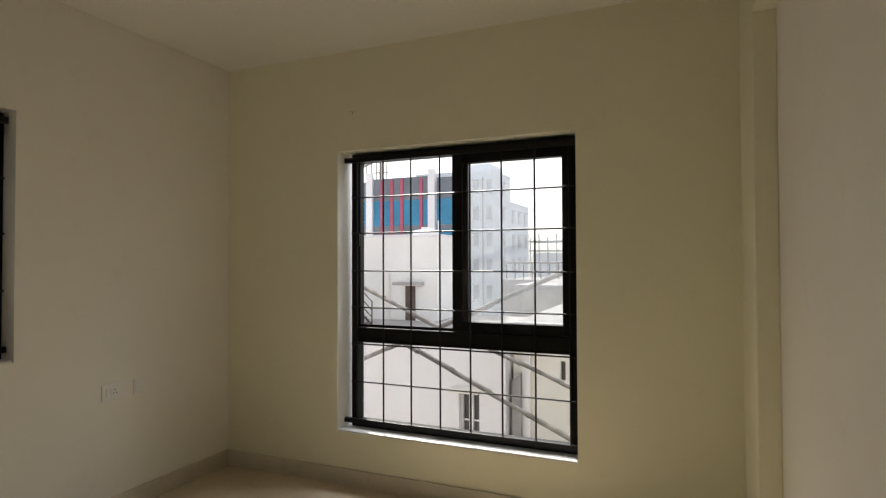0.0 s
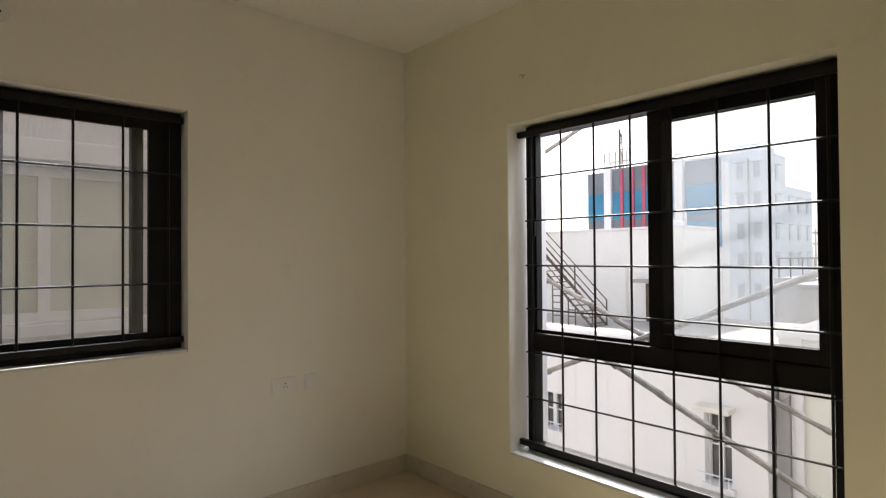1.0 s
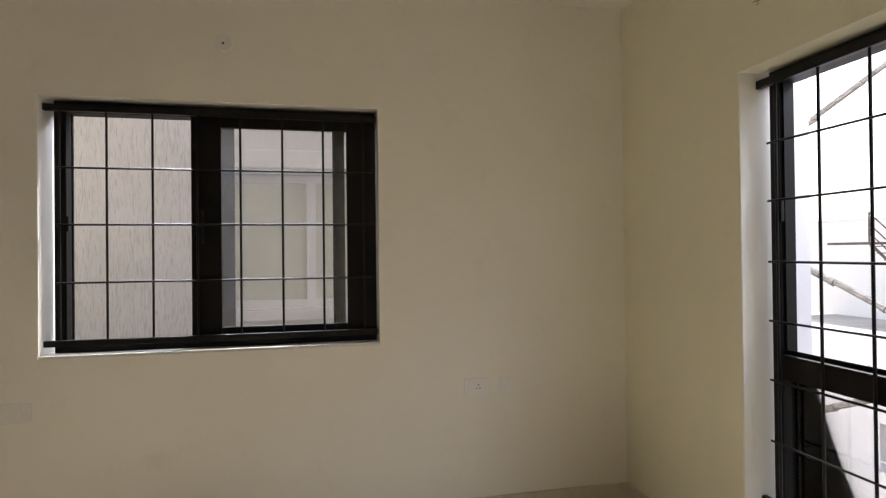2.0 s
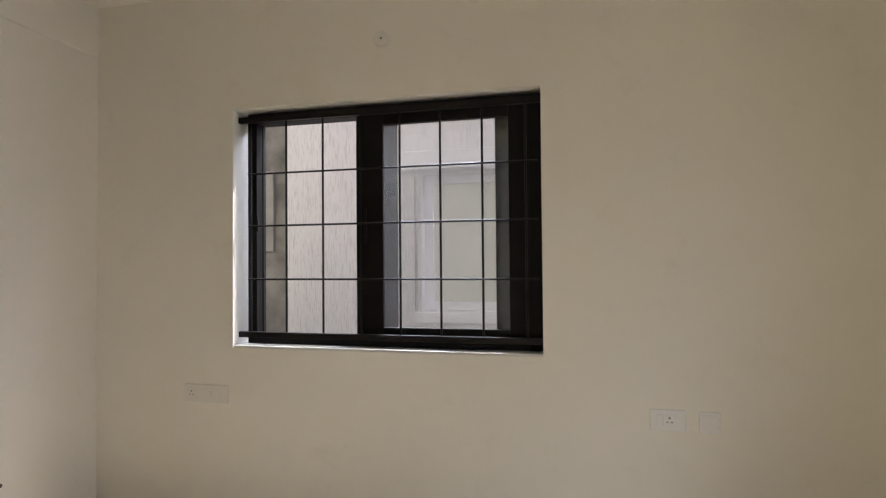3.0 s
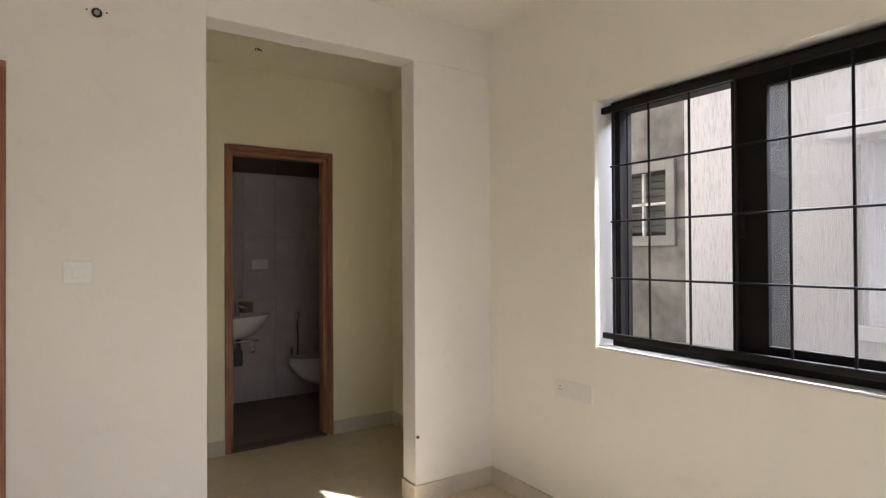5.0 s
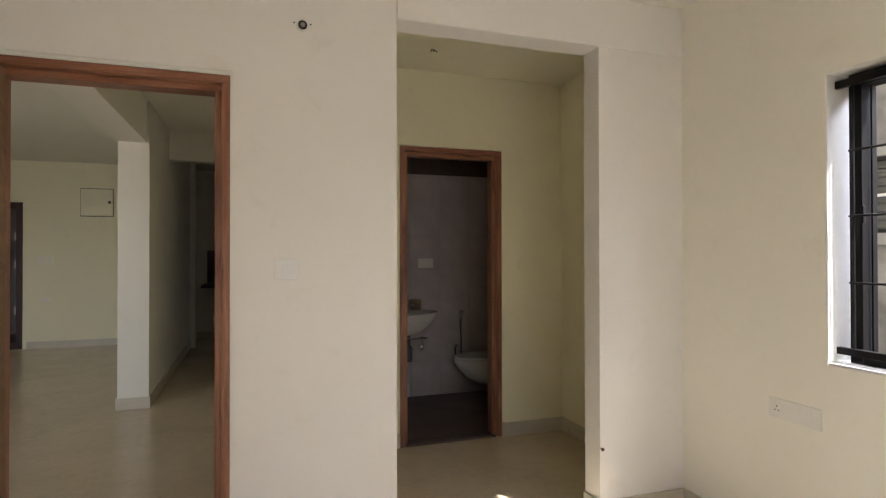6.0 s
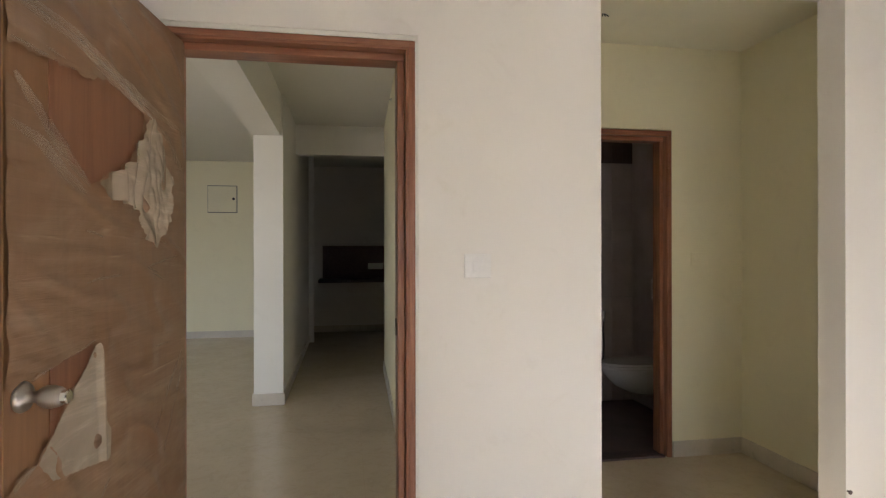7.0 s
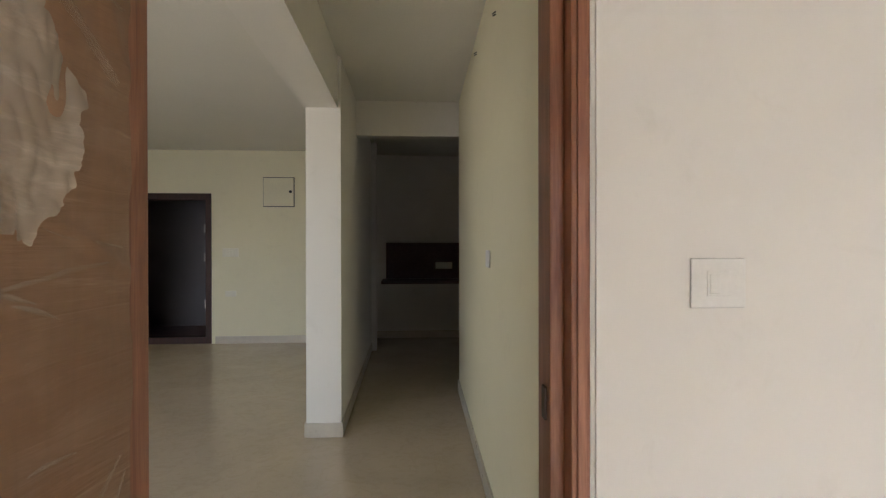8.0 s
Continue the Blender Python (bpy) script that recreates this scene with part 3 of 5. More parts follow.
part("window_sill", boxed(NX0 + 0.002, NX1 - 0.002, 0.004, 0.19, NZ0 - 0.001, NZ0 + 0.011, bev=0.003), M_SILL, w1, "white stone sill with dried paint")
solid("trim_window_north", wall_x(bmesh.new(), NX0 - 0.0, NX0 + 0.004, 0.002, 0.198, NZ0 + 0.012, NZ1), M_REVEAL, "white painted window reveal", "trim")
NB = 0.088
bars_thing("window_grille", (1.6, NB, NZ0), "black welded steel grille inside the large window",
           [(0.953 + 0.1885 * k, 0.345, 2.0) for k in range(8)],
           [(z, 0.92, 2.30) for z in (0.612, 0.845, 1.071, 1.297, 1.53, 1.752)],
           [(1.99, NX0 + 0.002, NX1 - 0.004, 0.032), (0.367, NX0 + 0.002, NX1 - 0.004, 0.03)], "x", NB)

# west window
w2 = thing("window_2", (-0.1, -2.08, WZ0), "black aluminium sliding window with one half open", "window", kind="structure")
gy0, gy1, gz0, gz1 = WY0 + 0.035, WY1 - 0.006, WZ0 + 0.012, WZ1 - 0.006
part("window_frame", boxed(-0.165, -0.08, gy0, gy0 + 0.05, gz0, gz1, bev=0.003), M_ALU, w2)
part("window_frame", boxed(-0.165, -0.08, gy1 - 0.055, gy1, gz0, gz1, bev=0.003), M_ALU, w2)
part("window_frame", boxed(-0.165, -0.08, gy0 + 0.05, gy1 - 0.055, gz1 - 0.05, gz1, bev=0.003), M_ALU, w2)
part("window_frame", boxed(-0.165, -0.08, gy0 + 0.05, gy1 - 0.055, gz0, gz0 + 0.045, bev=0.003), M_ALU, w2)
part("track", boxed(-0.125, -0.121, gy0 + 0.055, gy0 + 0.062, gz0 + 0.045, gz1 - 0.05), M_ALU, w2)
sash(w2, "y", -2.205, gy1 - 0.045, gz0 + 0.04, gz1 - 0.045, -0.104, -0.084, (0.135, 0.10), 0.05, 0.05, M_GLASS)
sash(w2, "y", -2.15, gy1 - 0.05, gz0 + 0.04, gz1 - 0.045, -0.134, -0.114, (0.07, 0.09), 0.045, 0.045, M_DUSTY)
part("mesh_strip", boxed(-0.152, -0.150, -2.10, -2.018, gz0 + 0.05, gz1 - 0.055), M_MESH, w2, "grey fly mesh edge").visible_shadow = False
part("rear_stile", boxed(-0.158, -0.146, -1.545, -1.484, gz0 + 0.05, gz1 - 0.055, bev=0.002), M_ALU, w2)
part("handle", boxed(-0.08, -0.072, -2.165, -2.15, 1.40, 1.56, bev=0.003), M_STEEL, w2)
part("latch", boxed(-0.079, -0.066, gy0 + 0.052, gy0 + 0.064, 1.46, 1.53, bev=0.003), M_STEEL, w2)
part("window_sill", boxed(-0.19, -0.004, WY0 + 0.002, WY1 - 0.002, WZ0 - 0.001, WZ0 + 0.011, bev=0.003), M_SILL, w2, "white stone sill with dried paint")
solid("trim_window_west", wall_y(bmesh.new(), WY0, WY0 + 0.004, -0.198, -0.002, WZ0 + 0.012, WZ1), M_REVEAL, "white painted window reveal", "trim")
WB = -0.058
bars_thing("window_grille", (WB, -2.08, WZ0), "black welded steel grille inside the sliding window",
           [(-2.752 + 0.1935 * k, 0.95, 2.02) for k in range(8)],
           [(z, -2.762, -1.345) for z in (1.228, 1.49, 1.747)],
           [(2.018, WY0 + 0.002, WY1 - 0.004, 0.03), (0.956, WY0 + 0.002, WY1 - 0.004, 0.028)], "y", WB)


# ---------------------------------------------------------------- doors
def door_frame(name, x0, x1, ztop, y0, y1, jw, label):
    """A rebated hardwood frame: outer board, stop and head; y0 is the near face."""
    d = thing(name, ((x0 + x1) / 2, (y0 + y1) / 2, 0), label, "door", kind="structure")
    for a, s in ((x0, 1), (x1, -1)):
        j = part("jamb", boxed(a, a + s * jw * 0.56, y0, y1, 0.0, ztop - jw * 0.56, bev=0.004), M_FRAME_V, d)
        part("bead", boxed(a + s * jw * 0.12, a + s * jw * 0.4, y0, y0 + 0.006, 0.0, ztop - jw * 0.4, bev=0.0025), M_FRAME_V, j)
        part("stop", boxed(a + s * jw * 0.56, a + s * jw, y0 - 0.04, y1, 0.0, ztop - jw, bev=0.004), M_FRAME_V, j)
    h = part("head", boxed(x0, x1, y0, y1, ztop - jw * 0.56, ztop, bev=0.004), M_FRAME_H, d)
    part("bead", boxed(x0 + jw * 0.4, x1 - jw * 0.4, y0, y0 + 0.006, ztop - jw * 0.4, ztop - jw * 0.12, bev=0.0025), M_FRAME_H, h)
    part("stop", boxed(x0 + jw * 0.56, x1 - jw * 0.56, y0 - 0.04, y1, ztop - jw, ztop - jw * 0.56, bev=0.004), M_FRAME_H, h)
    return d


d1 = door_frame("door_1", DX0 + 0.0095, DX1, DZ - 0.018, YS - 0.002, YS2 + 0.002, 0.060, "red-brown hardwood door frame in a cream wall")
part("strike_plate", boxed(DX0 + 0.070, DX0 + 0.075, -3.70, -3.675, 1.03, 1.09, bev=0.002), M_RUST, d1)
door_frame("door_2", BX0 + 0.004, BX1 - 0.002, 2.10, YA + 0.004, YA2, 0.062, "red-brown hardwood bathroom door frame")

solid("trim_door", box(boxed(DX0 + 0.0005, DX0 + 0.009, YS2 + 0.003, YS - 0.004, 0.0, DZ - 0.0175), DX0 + 0.0005, DX1, YS2 + 0.003, YS - 0.004, DZ - 0.017, DZ - 0.0005),
      M_REVEAL, "pale plaster strip round the door frame", "trim")

# door leaf, swung open against the east wall, still in its packing film
LEAF = Matrix.Translation((3.026, -3.615, 0.0)) @ Matrix.Rotation(radians(-6.1), 4, "Z")
LW, LT, LH = 0.82, 0.036, 2.008
leaf = thing("door_leaf", (0, 0, 0), "brown veneered door wrapped in torn milky packing film, standing open", "door", m=LEAF)
part("slab", boxed(0.0, LT, 0.0, LW, 0.012, LH, bev=0.002), M_VENEER, leaf)
part("hinge_edge", boxed(0.002, LT - 0.002, -0.004, -0.0005, 0.014, LH - 0.002), M_EDGE, leaf)
part("edge_lip", boxed(0.002, LT - 0.002, LW + 0.0005, LW + 0.004, 0.014, LH - 0.002), M_VENEER_D, leaf)
part("inset_panel", boxed(-0.0025, 0.001, 0.13, LW - 0.13, 0.15, 1.86, bev=0.001), M_VENEER_D, leaf)
for z in (0.25, 1.0, 1.75):
    part("hinge", rod(bmesh.new(), (LT + 0.004, -0.004, z - 0.05), (LT + 0.004, -0.004, z + 0.05), 0.006, 10), M_NICKEL, leaf)
KN = Matrix.Translation((0.0, 0.772, 1.06)) @ Matrix.Rotation(radians(-90), 4, "Y")
knob = part("knob", turned(bmesh.new(), KN, [(0.029, 0.0), (0.030, 0.003), (0.026, 0.010), (0.014, 0.013), (0.011, 0.024), (0.012, 0.031),
                                              (0.018, 0.038), (0.0215, 0.046), (0.022, 0.058), (0.0195, 0.070), (0.0165, 0.0755), (0.012, 0.0765)], 28),
            M_NICKEL, leaf, "satin nickel door knob", smooth=True)
part("key_cylinder", turned(bmesh.new(), KN, [(0.0135, 0.0762), (0.0135, 0.087), (0.011, 0.089)], 16), M_CHROME, knob)


def inside(u, z, poly):
    c = False
    for (a, b), (e, f) in zip(poly, poly[1:] + poly[:1]):
        if (b > z) != (f > z) and u < (e - a) * (z - b) / (f - b) + a:
            c = not c
    return c


TEAR_A = [(0.86, 1.72), (0.74, 1.61), (0.64, 1.55), (0.545, 1.49), (0.37, 1.565), (0.31, 1.65), (0.285, 1.705), (0.33, 1.755), (0.40, 1.765), (0.58, 1.735), (0.74, 1.725)]
TEAR_B = [(0.519, 1.125), (0.70, 1.10), (0.86, 1.075), (0.86, 0.885), (0.736, 0.918)]


def sheet(step, keep, lift, u0, u1, z0, z1):
    """A film sheet on a fine grid, kept where keep(u, z) says, standing off the leaf by lift(u, z)."""
    bm = bmesh.new()
    nu, nz = int((u1 - u0) / step), int((z1 - z0) / step)
    grid = {}

    def vert(i, k):
        if (i, k) not in grid:
            u, z = u0 + (u1 - u0) * i / nu, z0 + (z1 - z0) * k / nz
            grid[i, k] = bm.verts.new((-lift(u, z), u, z))
        return grid[i, k]
    for i in range(nu):
        for k in range(nz):
            u, z = u0 + (u1 - u0) * (i + 0.5) / nu, z0 + (z1 - z0) * (k + 0.5) / nz
            if keep(u, z):
                bm.faces.new((vert(i, k), vert(i + 1, k), vert(i + 1, k + 1), vert(i, k + 1)))
    rim = {}
    for e in bm.edges:
        if len(e.link_faces) == 1:
            a, b = e.verts
            rim.setdefault(a, []).append(b)
            rim.setdefault(b, []).append(a)
    for _ in range(2):
        moved = {v: (v.co * 2 + sum((w.co for w in ws), Vector())) / (2 + len(ws)) for v, ws in rim.items()}
        for v, c in moved.items():
            v.co = c
    return bm


def crinkle(u, z):
    ridge = abs(noise.noise((u * 3.0 + z * 2.2, z * 9 - u * 4.5, 0.3)))
    return 0.005 + 0.006 * max(0, 0.22 - ridge) / 0.22


def ragged(u, z):
    return 0.012 * noise.noise((u * 22, z * 22, 7.7)) + 0.011 * noise.noise((u * 55, z * 55, 1.2)) + 0.005 * noise.noise((u * 120, z * 120, 3.1))


part("packing_film", sheet(0.0085, lambda u, z: not inside(u + ragged(u, z), z + ragged(z, u), TEAR_A) and not inside(u + ragged(u, z), z + ragged(z, u), TEAR_B),
                           crinkle, 0.0, LW, 0.02, LH + 0.010), M_FILM, leaf, "milky creased packing film", smooth=True)
FLAP_A = [(0.553, 1.494), (0.36, 1.572), (0.295, 1.70), (0.262, 1.705), (0.19, 1.64), (0.122, 1.565), (0.15, 1.42), (0.20, 1.385), (0.205, 1.342), (0.225, 1.342), (0.25, 1.36), (0.305, 1.37), (0.335, 1.445), (0.46, 1.465), (0.53, 1.476)]
FLAP_B = [(0.521, 1.126), (0.496, 1.05), (0.487, 0.925), (0.468, 0.90), (0.464, 0.832), (0.60, 0.852), (0.69, 0.868), (0.71, 0.89), (0.738, 0.918)]


def drape(u, z):
    """The loose flap: long soft folds falling from the tear, a finer crumple between them."""
    w = noise.noise((u * 5, z * 4, 2.0))
    long_fold = abs(math.sin(27 * u + 7 * z + 3.6 * w))
    return 0.010 + 0.017 * long_fold ** 1.4 + 0.012 * noise.noise((u * 15 + z * 4, z * 10, 5.0)) + 0.006 * abs(noise.noise((u * 34, z * 20, 8.0)))


part("torn_flap", sheet(0.0035, lambda u, z: inside(u + 0.8 * ragged(u, z), z + 0.8 * ragged(z, u), FLAP_A), drape, 0.09, 0.60, 1.31, 1.73),
     M_FLAP, leaf, "crumpled torn film hanging loose", smooth=True)
part("torn_flap", sheet(0.0035, lambda u, z: inside(u + 0.22 * ragged(u, z), z + 0.22 * ragged(z, u), FLAP_B) and ((u - 0.532) / 0.8) ** 2 + (z - 0.895) ** 2 > 0.0003,
                        lambda u, z: 0.010 + 0.009 * max(0.0, 1 - abs(u - 0.508 + 0.03 * (0.93 - z)) / 0.02) + 0.003 * noise.noise((u * 9, z * 6, 5.0)) + 0.0012 * noise.noise((u * 30, z * 22, 3.0)),
                        0.47, 0.79, 0.81, 1.15), M_FLAP, leaf, "torn film folded back", smooth=True)


def fold(points, width, name="film_fold"):
    """A crease or rolled edge of the film: a narrow arched ribbon along a line on the leaf."""
    bm = bmesh.new()
    rows = []
    pts = [Vector((0, u, z)) for u, z in points]
    n = 26
    total = len(pts) - 1
    for k in range(n + 1):
        f = k / n * total
        i = min(int(f), total - 1)
        p = pts[i].lerp(pts[i + 1], f - i)
        d = (pts[i + 1] - pts[i]).normalized()
        side = Vector((0, -d.z, d.y))
        w = width * (0.35 + 0.65 * math.sin(math.pi * min(1, max(0, k / n * 0.96 + 0.02)))) * (1 + 0.35 * noise.noise((p.y * 30, p.z * 30, width * 900)))
        wob = 0.003 * noise.noise((p.y * 18, p.z * 18, 3.3 + width * 500))
        rows.append([bm.verts.new(p + side * (w * (j / 4 - 0.5) + wob) + Vector((-0.0065 - 0.35 * w * math.sin(math.pi * j / 4), 0, 0))) for j in range(5)])
    for a, b in zip(rows, rows[1:]):
        for j in range(4):
            bm.faces.new((a[j], a[j + 1], b[j + 1], b[j]))
    part(name, bm, M_CREASE if width < 0.013 else M_FOLD, leaf, smooth=True)


fold([(0.80, 1.675), (0.71, 1.60), (0.64, 1.545), (0.55, 1.485)], 0.035)
fold([(0.81, 1.58), (0.72, 1.555), (0.64, 1.50), (0.57, 1.47)], 0.03)
fold([(0.80, 1.83), (0.62, 1.82), (0.42, 1.775), (0.20, 1.735), (0.02, 1.72)], 0.03)
fold([(0.80, 1.815), (0.60, 1.80), (0.40, 1.752), (0.24, 1.715)], 0.03)
fold([(0.81, 1.755), (0.68, 1.748), (0.52, 1.745)], 0.012)
fold([(0.81, 1.735), (0.70, 1.735), (0.56, 1.742)], 0.010)
fold([(0.46, 1.95), (0.36, 1.91), (0.30, 1.89)], 0.008)
fold([(0.27, 1.72), (0.15, 1.68), (0.08, 1.63), (0.03, 1.60)], 0.03)
fold([(0.40, 1.765), (0.44, 1.785), (0.47, 1.78)], 0.007)
fold([(0.81, 1.075), (0.66, 1.105), (0.53, 1.128)], 0.008)
fold([(0.736, 0.917), (0.78, 0.90), (0.815, 0.886)], 0.012)
fold([(0.45, 0.80), (0.52, 0.74), (0.60, 0.70)], 0.009)
fold([(0.02, 1.345), (0.10, 1.352), (0.19, 1.368)], 0.006)
fold([(0.03, 1.325), (0.14, 1.312), (0.30, 1.285)], 0.007)
fold([(0.03, 1.02), (0.12, 0.93), (0.22, 0.82)], 0.012)
fold([(0.015, 0.99), (0.08, 0.88), (0.16, 0.74)], 0.010)
rnd = random.Random(5)
for k in range(11):
    u, z = rnd.uniform(0.06, 0.62), rnd.choice((rnd.uniform(0.1, 0.8), rnd.uniform(1.16, 1.44), rnd.uniform(0.85, 1.3)))
    ln, sl = rnd.uniform(0.07, 0.2), rnd.gauss(0.16, 0.12)
    if inside(u, z, TEAR_B) or inside(u + ln, z + sl * ln, TEAR_B) or u + ln > 0.78:
        continue
    fold([(u, z), (u + ln * 0.5, z + sl * ln * 0.5 + 0.004), (u + ln, z + sl * ln)], rnd.uniform(0.004, 0.009), "film_crease")


# ---------------------------------------------------------------- electrical plates
def plate(name, at, turn, w, h, label, pieces, category="switch", skin=None):
    """A wall plate facing local -y at the pose; pieces: (kind, u0, u1, v0, v1)."""
    skin = skin or M_PLASTIC
    t = thing(name, at, label, category, "wall plates", Matrix.Translation(at) @ Matrix.Rotation(radians(turn), 4, "Z"))
    part("cover", boxed(-w / 2, w / 2, -0.006, 0.0, -h / 2, h / 2, bev=0.0035), skin, t)
    for kind, u0, u1, v0, v1 in pieces:
        if kind == "rocker":
            part("rocker", boxed(u0, u1, -0.0088, -0.005, v0, v1, bev=0.0015), skin, t)
        elif kind == "insert":
            part("insert", boxed(u0, u1, -0.0072, -0.005, v0, v1, bev=0.001), skin, t)
        elif kind == "socket":
            s = part("socket", boxed(u0, u1, -0.0078, -0.005, v0, v1, bev=0.001), skin, t)
            uc, vc = (u0 + u1) / 2, (v0 + v1) / 2
            for du, dv, r in ((0, 0.010, 0.0036), (-0.0085, -0.007, 0.003), (0.0085, -0.007, 0.003)):
                part("pin_hole", rod(bmesh.new(), (uc + du, -0.0083, vc + dv), (uc + du, -0.0079, vc + dv), r, 10), M_DARK, s)
    return t


SOUTH, WEST, NORTH = 180, 90, 0
plate("light_switch", (2.037, YS, 1.281), SOUTH, 0.098, 0.086, "white single light switch on the cream wall",
      [("insert", -0.021, 0.021, -0.022, 0.022), ("rocker", -0.017, 0.002, -0.018, 0.016)], skin=M_WHITEP)
plate("socket_plate", (0.0, -0.835, 0.662), WEST, 0.135, 0.085, "white socket plate with a switch on the wall",
      [("rocker", -0.045, -0.02, -0.022, 0.022), ("socket", -0.018, 0.03, -0.022, 0.022)], "socket", M_WHITEP)
plate("blank_plate", (0.0, -0.678, 0.66), WEST, 0.078, 0.085, "white blank data plate on the wall", [("rocker", -0.028, 0.028, -0.03, 0.03)], "wall plate", M_WHITEP)
plate("socket_plate", (0.0, -2.962, 0.67), WEST, 0.245, 0.088, "white socket plate under the sliding window",
      [("socket", -0.105, -0.055, -0.024, 0.024), ("insert", -0.045, 0.075, -0.026, 0.026), ("rocker", 0.012, 0.034, -0.012, 0.012)], "socket", M_PLASTIC_G)
plate("light_switch", (0.24, YA, 1.275), SOUTH, 0.12, 0.085, "white switch plate beside the bathroom door",
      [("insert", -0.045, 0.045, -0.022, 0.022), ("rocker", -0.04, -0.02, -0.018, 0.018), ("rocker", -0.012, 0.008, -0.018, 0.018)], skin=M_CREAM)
plate("light_switch", (XP, -5.59, 1.28), -WEST + 0, 0.12, 0.09, "white switch plate on the passage wall",
      [("insert", -0.045, 0.045, -0.022, 0.022), ("rocker", -0.04, -0.02, -0.018, 0.018)]).matrix_world = Matrix.Translation((XP, -5.59, 1.28)) @ Matrix.Rotation(radians(90), 4, "Z")
plate("light_switch", (5.03, YF, 1.265), SOUTH, 0.22, 0.12, "white multiple switch plate on the hall wall",
      [("insert", -0.09, 0.09, -0.035, 0.035), ("rocker", -0.08, -0.05, -0.03, 0.03), ("rocker", -0.04, -0.01, -0.03, 0.03), ("rocker", 0.0, 0.03, -0.03, 0.03)], skin=M_IVORY)
plate("socket_plate", (5.03, YF, 0.69), SOUTH, 0.15, 0.08, "white socket plate low on the hall wall", [("insert", -0.06, 0.06, -0.025, 0.025)], "socket", M_IVORY)


def light_point(name, at, turn, label, ring=True):
    """A bare wall light point: painted cover disc, or an open conduit ring with two screws."""
    t = thing(name, at, label, "light point", m=Matrix.Translation(at) @ Matrix.Rotation(radians(turn), 4, "Z") @ Matrix.Rotation(radians(90), 4, "X"))
    if ring:
        part("box_rim", turned(bmesh.new(), Matrix(), [(0.026, 0.0), (0.026, 0.004), (0.02, 0.005)], 24), M_PLASTIC_G, t)
        part("conduit", turned(bmesh.new(), Matrix(), [(0.019, 0.004), (0.019, 0.008), (0.013, 0.008)], 20), M_DARK, t)
        part("lamp_holder", turned(bmesh.new(), Matrix(), [(0.010, 0.006), (0.010, 0.013), (0.006, 0.014)], 16), M_NICKEL, t)
        for s in (-1, 1):
            part("screw", rod(bmesh.new(), (s * 0.034, 0.008, 0.0), (s * 0.034, 0.008, 0.003), 0.0035, 8), M_DARK, t)
    else:
        part("cover_disc", turned(bmesh.new(), Matrix(), [(0.040, 0.0), (0.040, 0.008), (0.034, 0.014)], 28), M_PLASTIC_G, t)
        part("screw", rod(bmesh.new(), (0.0, 0.0, 0.013), (0.0, 0.0, 0.0165), 0.005, 8), M_DARK, t)
    return t


light_point("wall_light_point", (1.973, YS, 2.312), SOUTH, "bare wall light point with a conduit ring")
light_point("wall_light_cover", (0.0, -2.04, 2.33), WEST, "cream round cover over a wall light point", False)


def wall_stub(at, axis, label, r=0.0028):
    """Short cut wires standing out of a wall."""
    t = thing("wire_stub", at, label, "wire")
    v = Vector(at)
    n = Vector(axis)
    for k, (du, dz) in enumerate(((0.0, 0.0), (0.012, 0.016), (-0.010, 0.01))):
        side = n.cross(Vector((0, 0, 1)))
        p = v + side * du + Vector((0, 0, dz))
        part("wire", rod(bmesh.new(), p, p + n * 0.015 + Vector((0, 0, -0.010)) + side * 0.005 * (k - 1), r, 6), M_DARK, t)


wall_stub((XP, -5.33, 2.45), (1, 0, 0), "cut wires at a wall light point in the passage")
wall_stub((XP, -6.06, 2.51), (1, 0, 0), "cut wires at a wall light point in the passage")
wall_stub((0.979, 0.0, 2.262), (0, -1, 0), "cut wires over the large window", 0.0014)
ceiling_wire = thing("ceiling_wire", (1.097, -4.563, 2.64), "cut wires hanging at a ceiling light point", "wire")
for k in (-1, 0, 1):
    part("wire", rod(bmesh.new(), (1.097 + 0.006 * k, -4.563, 2.641), (1.097 + 0.022 * k - 0.012, -4.563 + 0.006 * k, 2.626 - 0.003 * k), 0.0035, 6), M_DARK, ceiling_wire)
nail = thing("wall_nail", (0.52, YS, 0.362), "rusty nail in the wall edge near the floor", "nail")
part("shank", rod(bmesh.new(), (0.508, YS, 0.362), (0.508, YS + 0.012, 0.362), 0.004, 8), M_RUST, nail)
part("head", rod(bmesh.new(), (0.508, YS + 0.012, 0.362), (0.508, YS + 0.015, 0.362), 0.009, 10), M_RUST, nail)

# distribution board
db = thing("distribution_board", (4.365, YF, 2.11), "cream metal distribution board with a black lock", "electric box")
part("frame", boxed(4.15, 4.58, YF, YF + 0.012, 1.902, 2.318, bev=0.003), M_FARDARK, db)
part("door", boxed(4.158, 4.572, YF + 0.013, YF + 0.028, 1.913, 2.307, bev=0.003), M_PANEL, db)
part("edge_gap", boxed(4.1525, 4.1575, YF + 0.0125, YF + 0.0165, 1.913, 2.307), M_DARK, db)
part("edge_gap", boxed(4.5725, 4.5775, YF + 0.0125, YF + 0.0165, 1.913, 2.307), M_DARK, db)
part("lock", rod(bmesh.new(), (4.20, YF + 0.028, 2.115), (4.20, YF + 0.038, 2.115), 0.020, 14), M_DARK, db)

# entrance door
ed = thing("door_3", (5.8, YF, 0), "dark stained entrance door frame", "door", kind="structure")
for a, b in ((5.292, 5.37), (6.22, 6.298)):
    part("jamb", boxed(a, b, YF - 0.15, YF + 0.012, 0.0, 2.088, bev=0.004), M_DARKWOOD, ed)
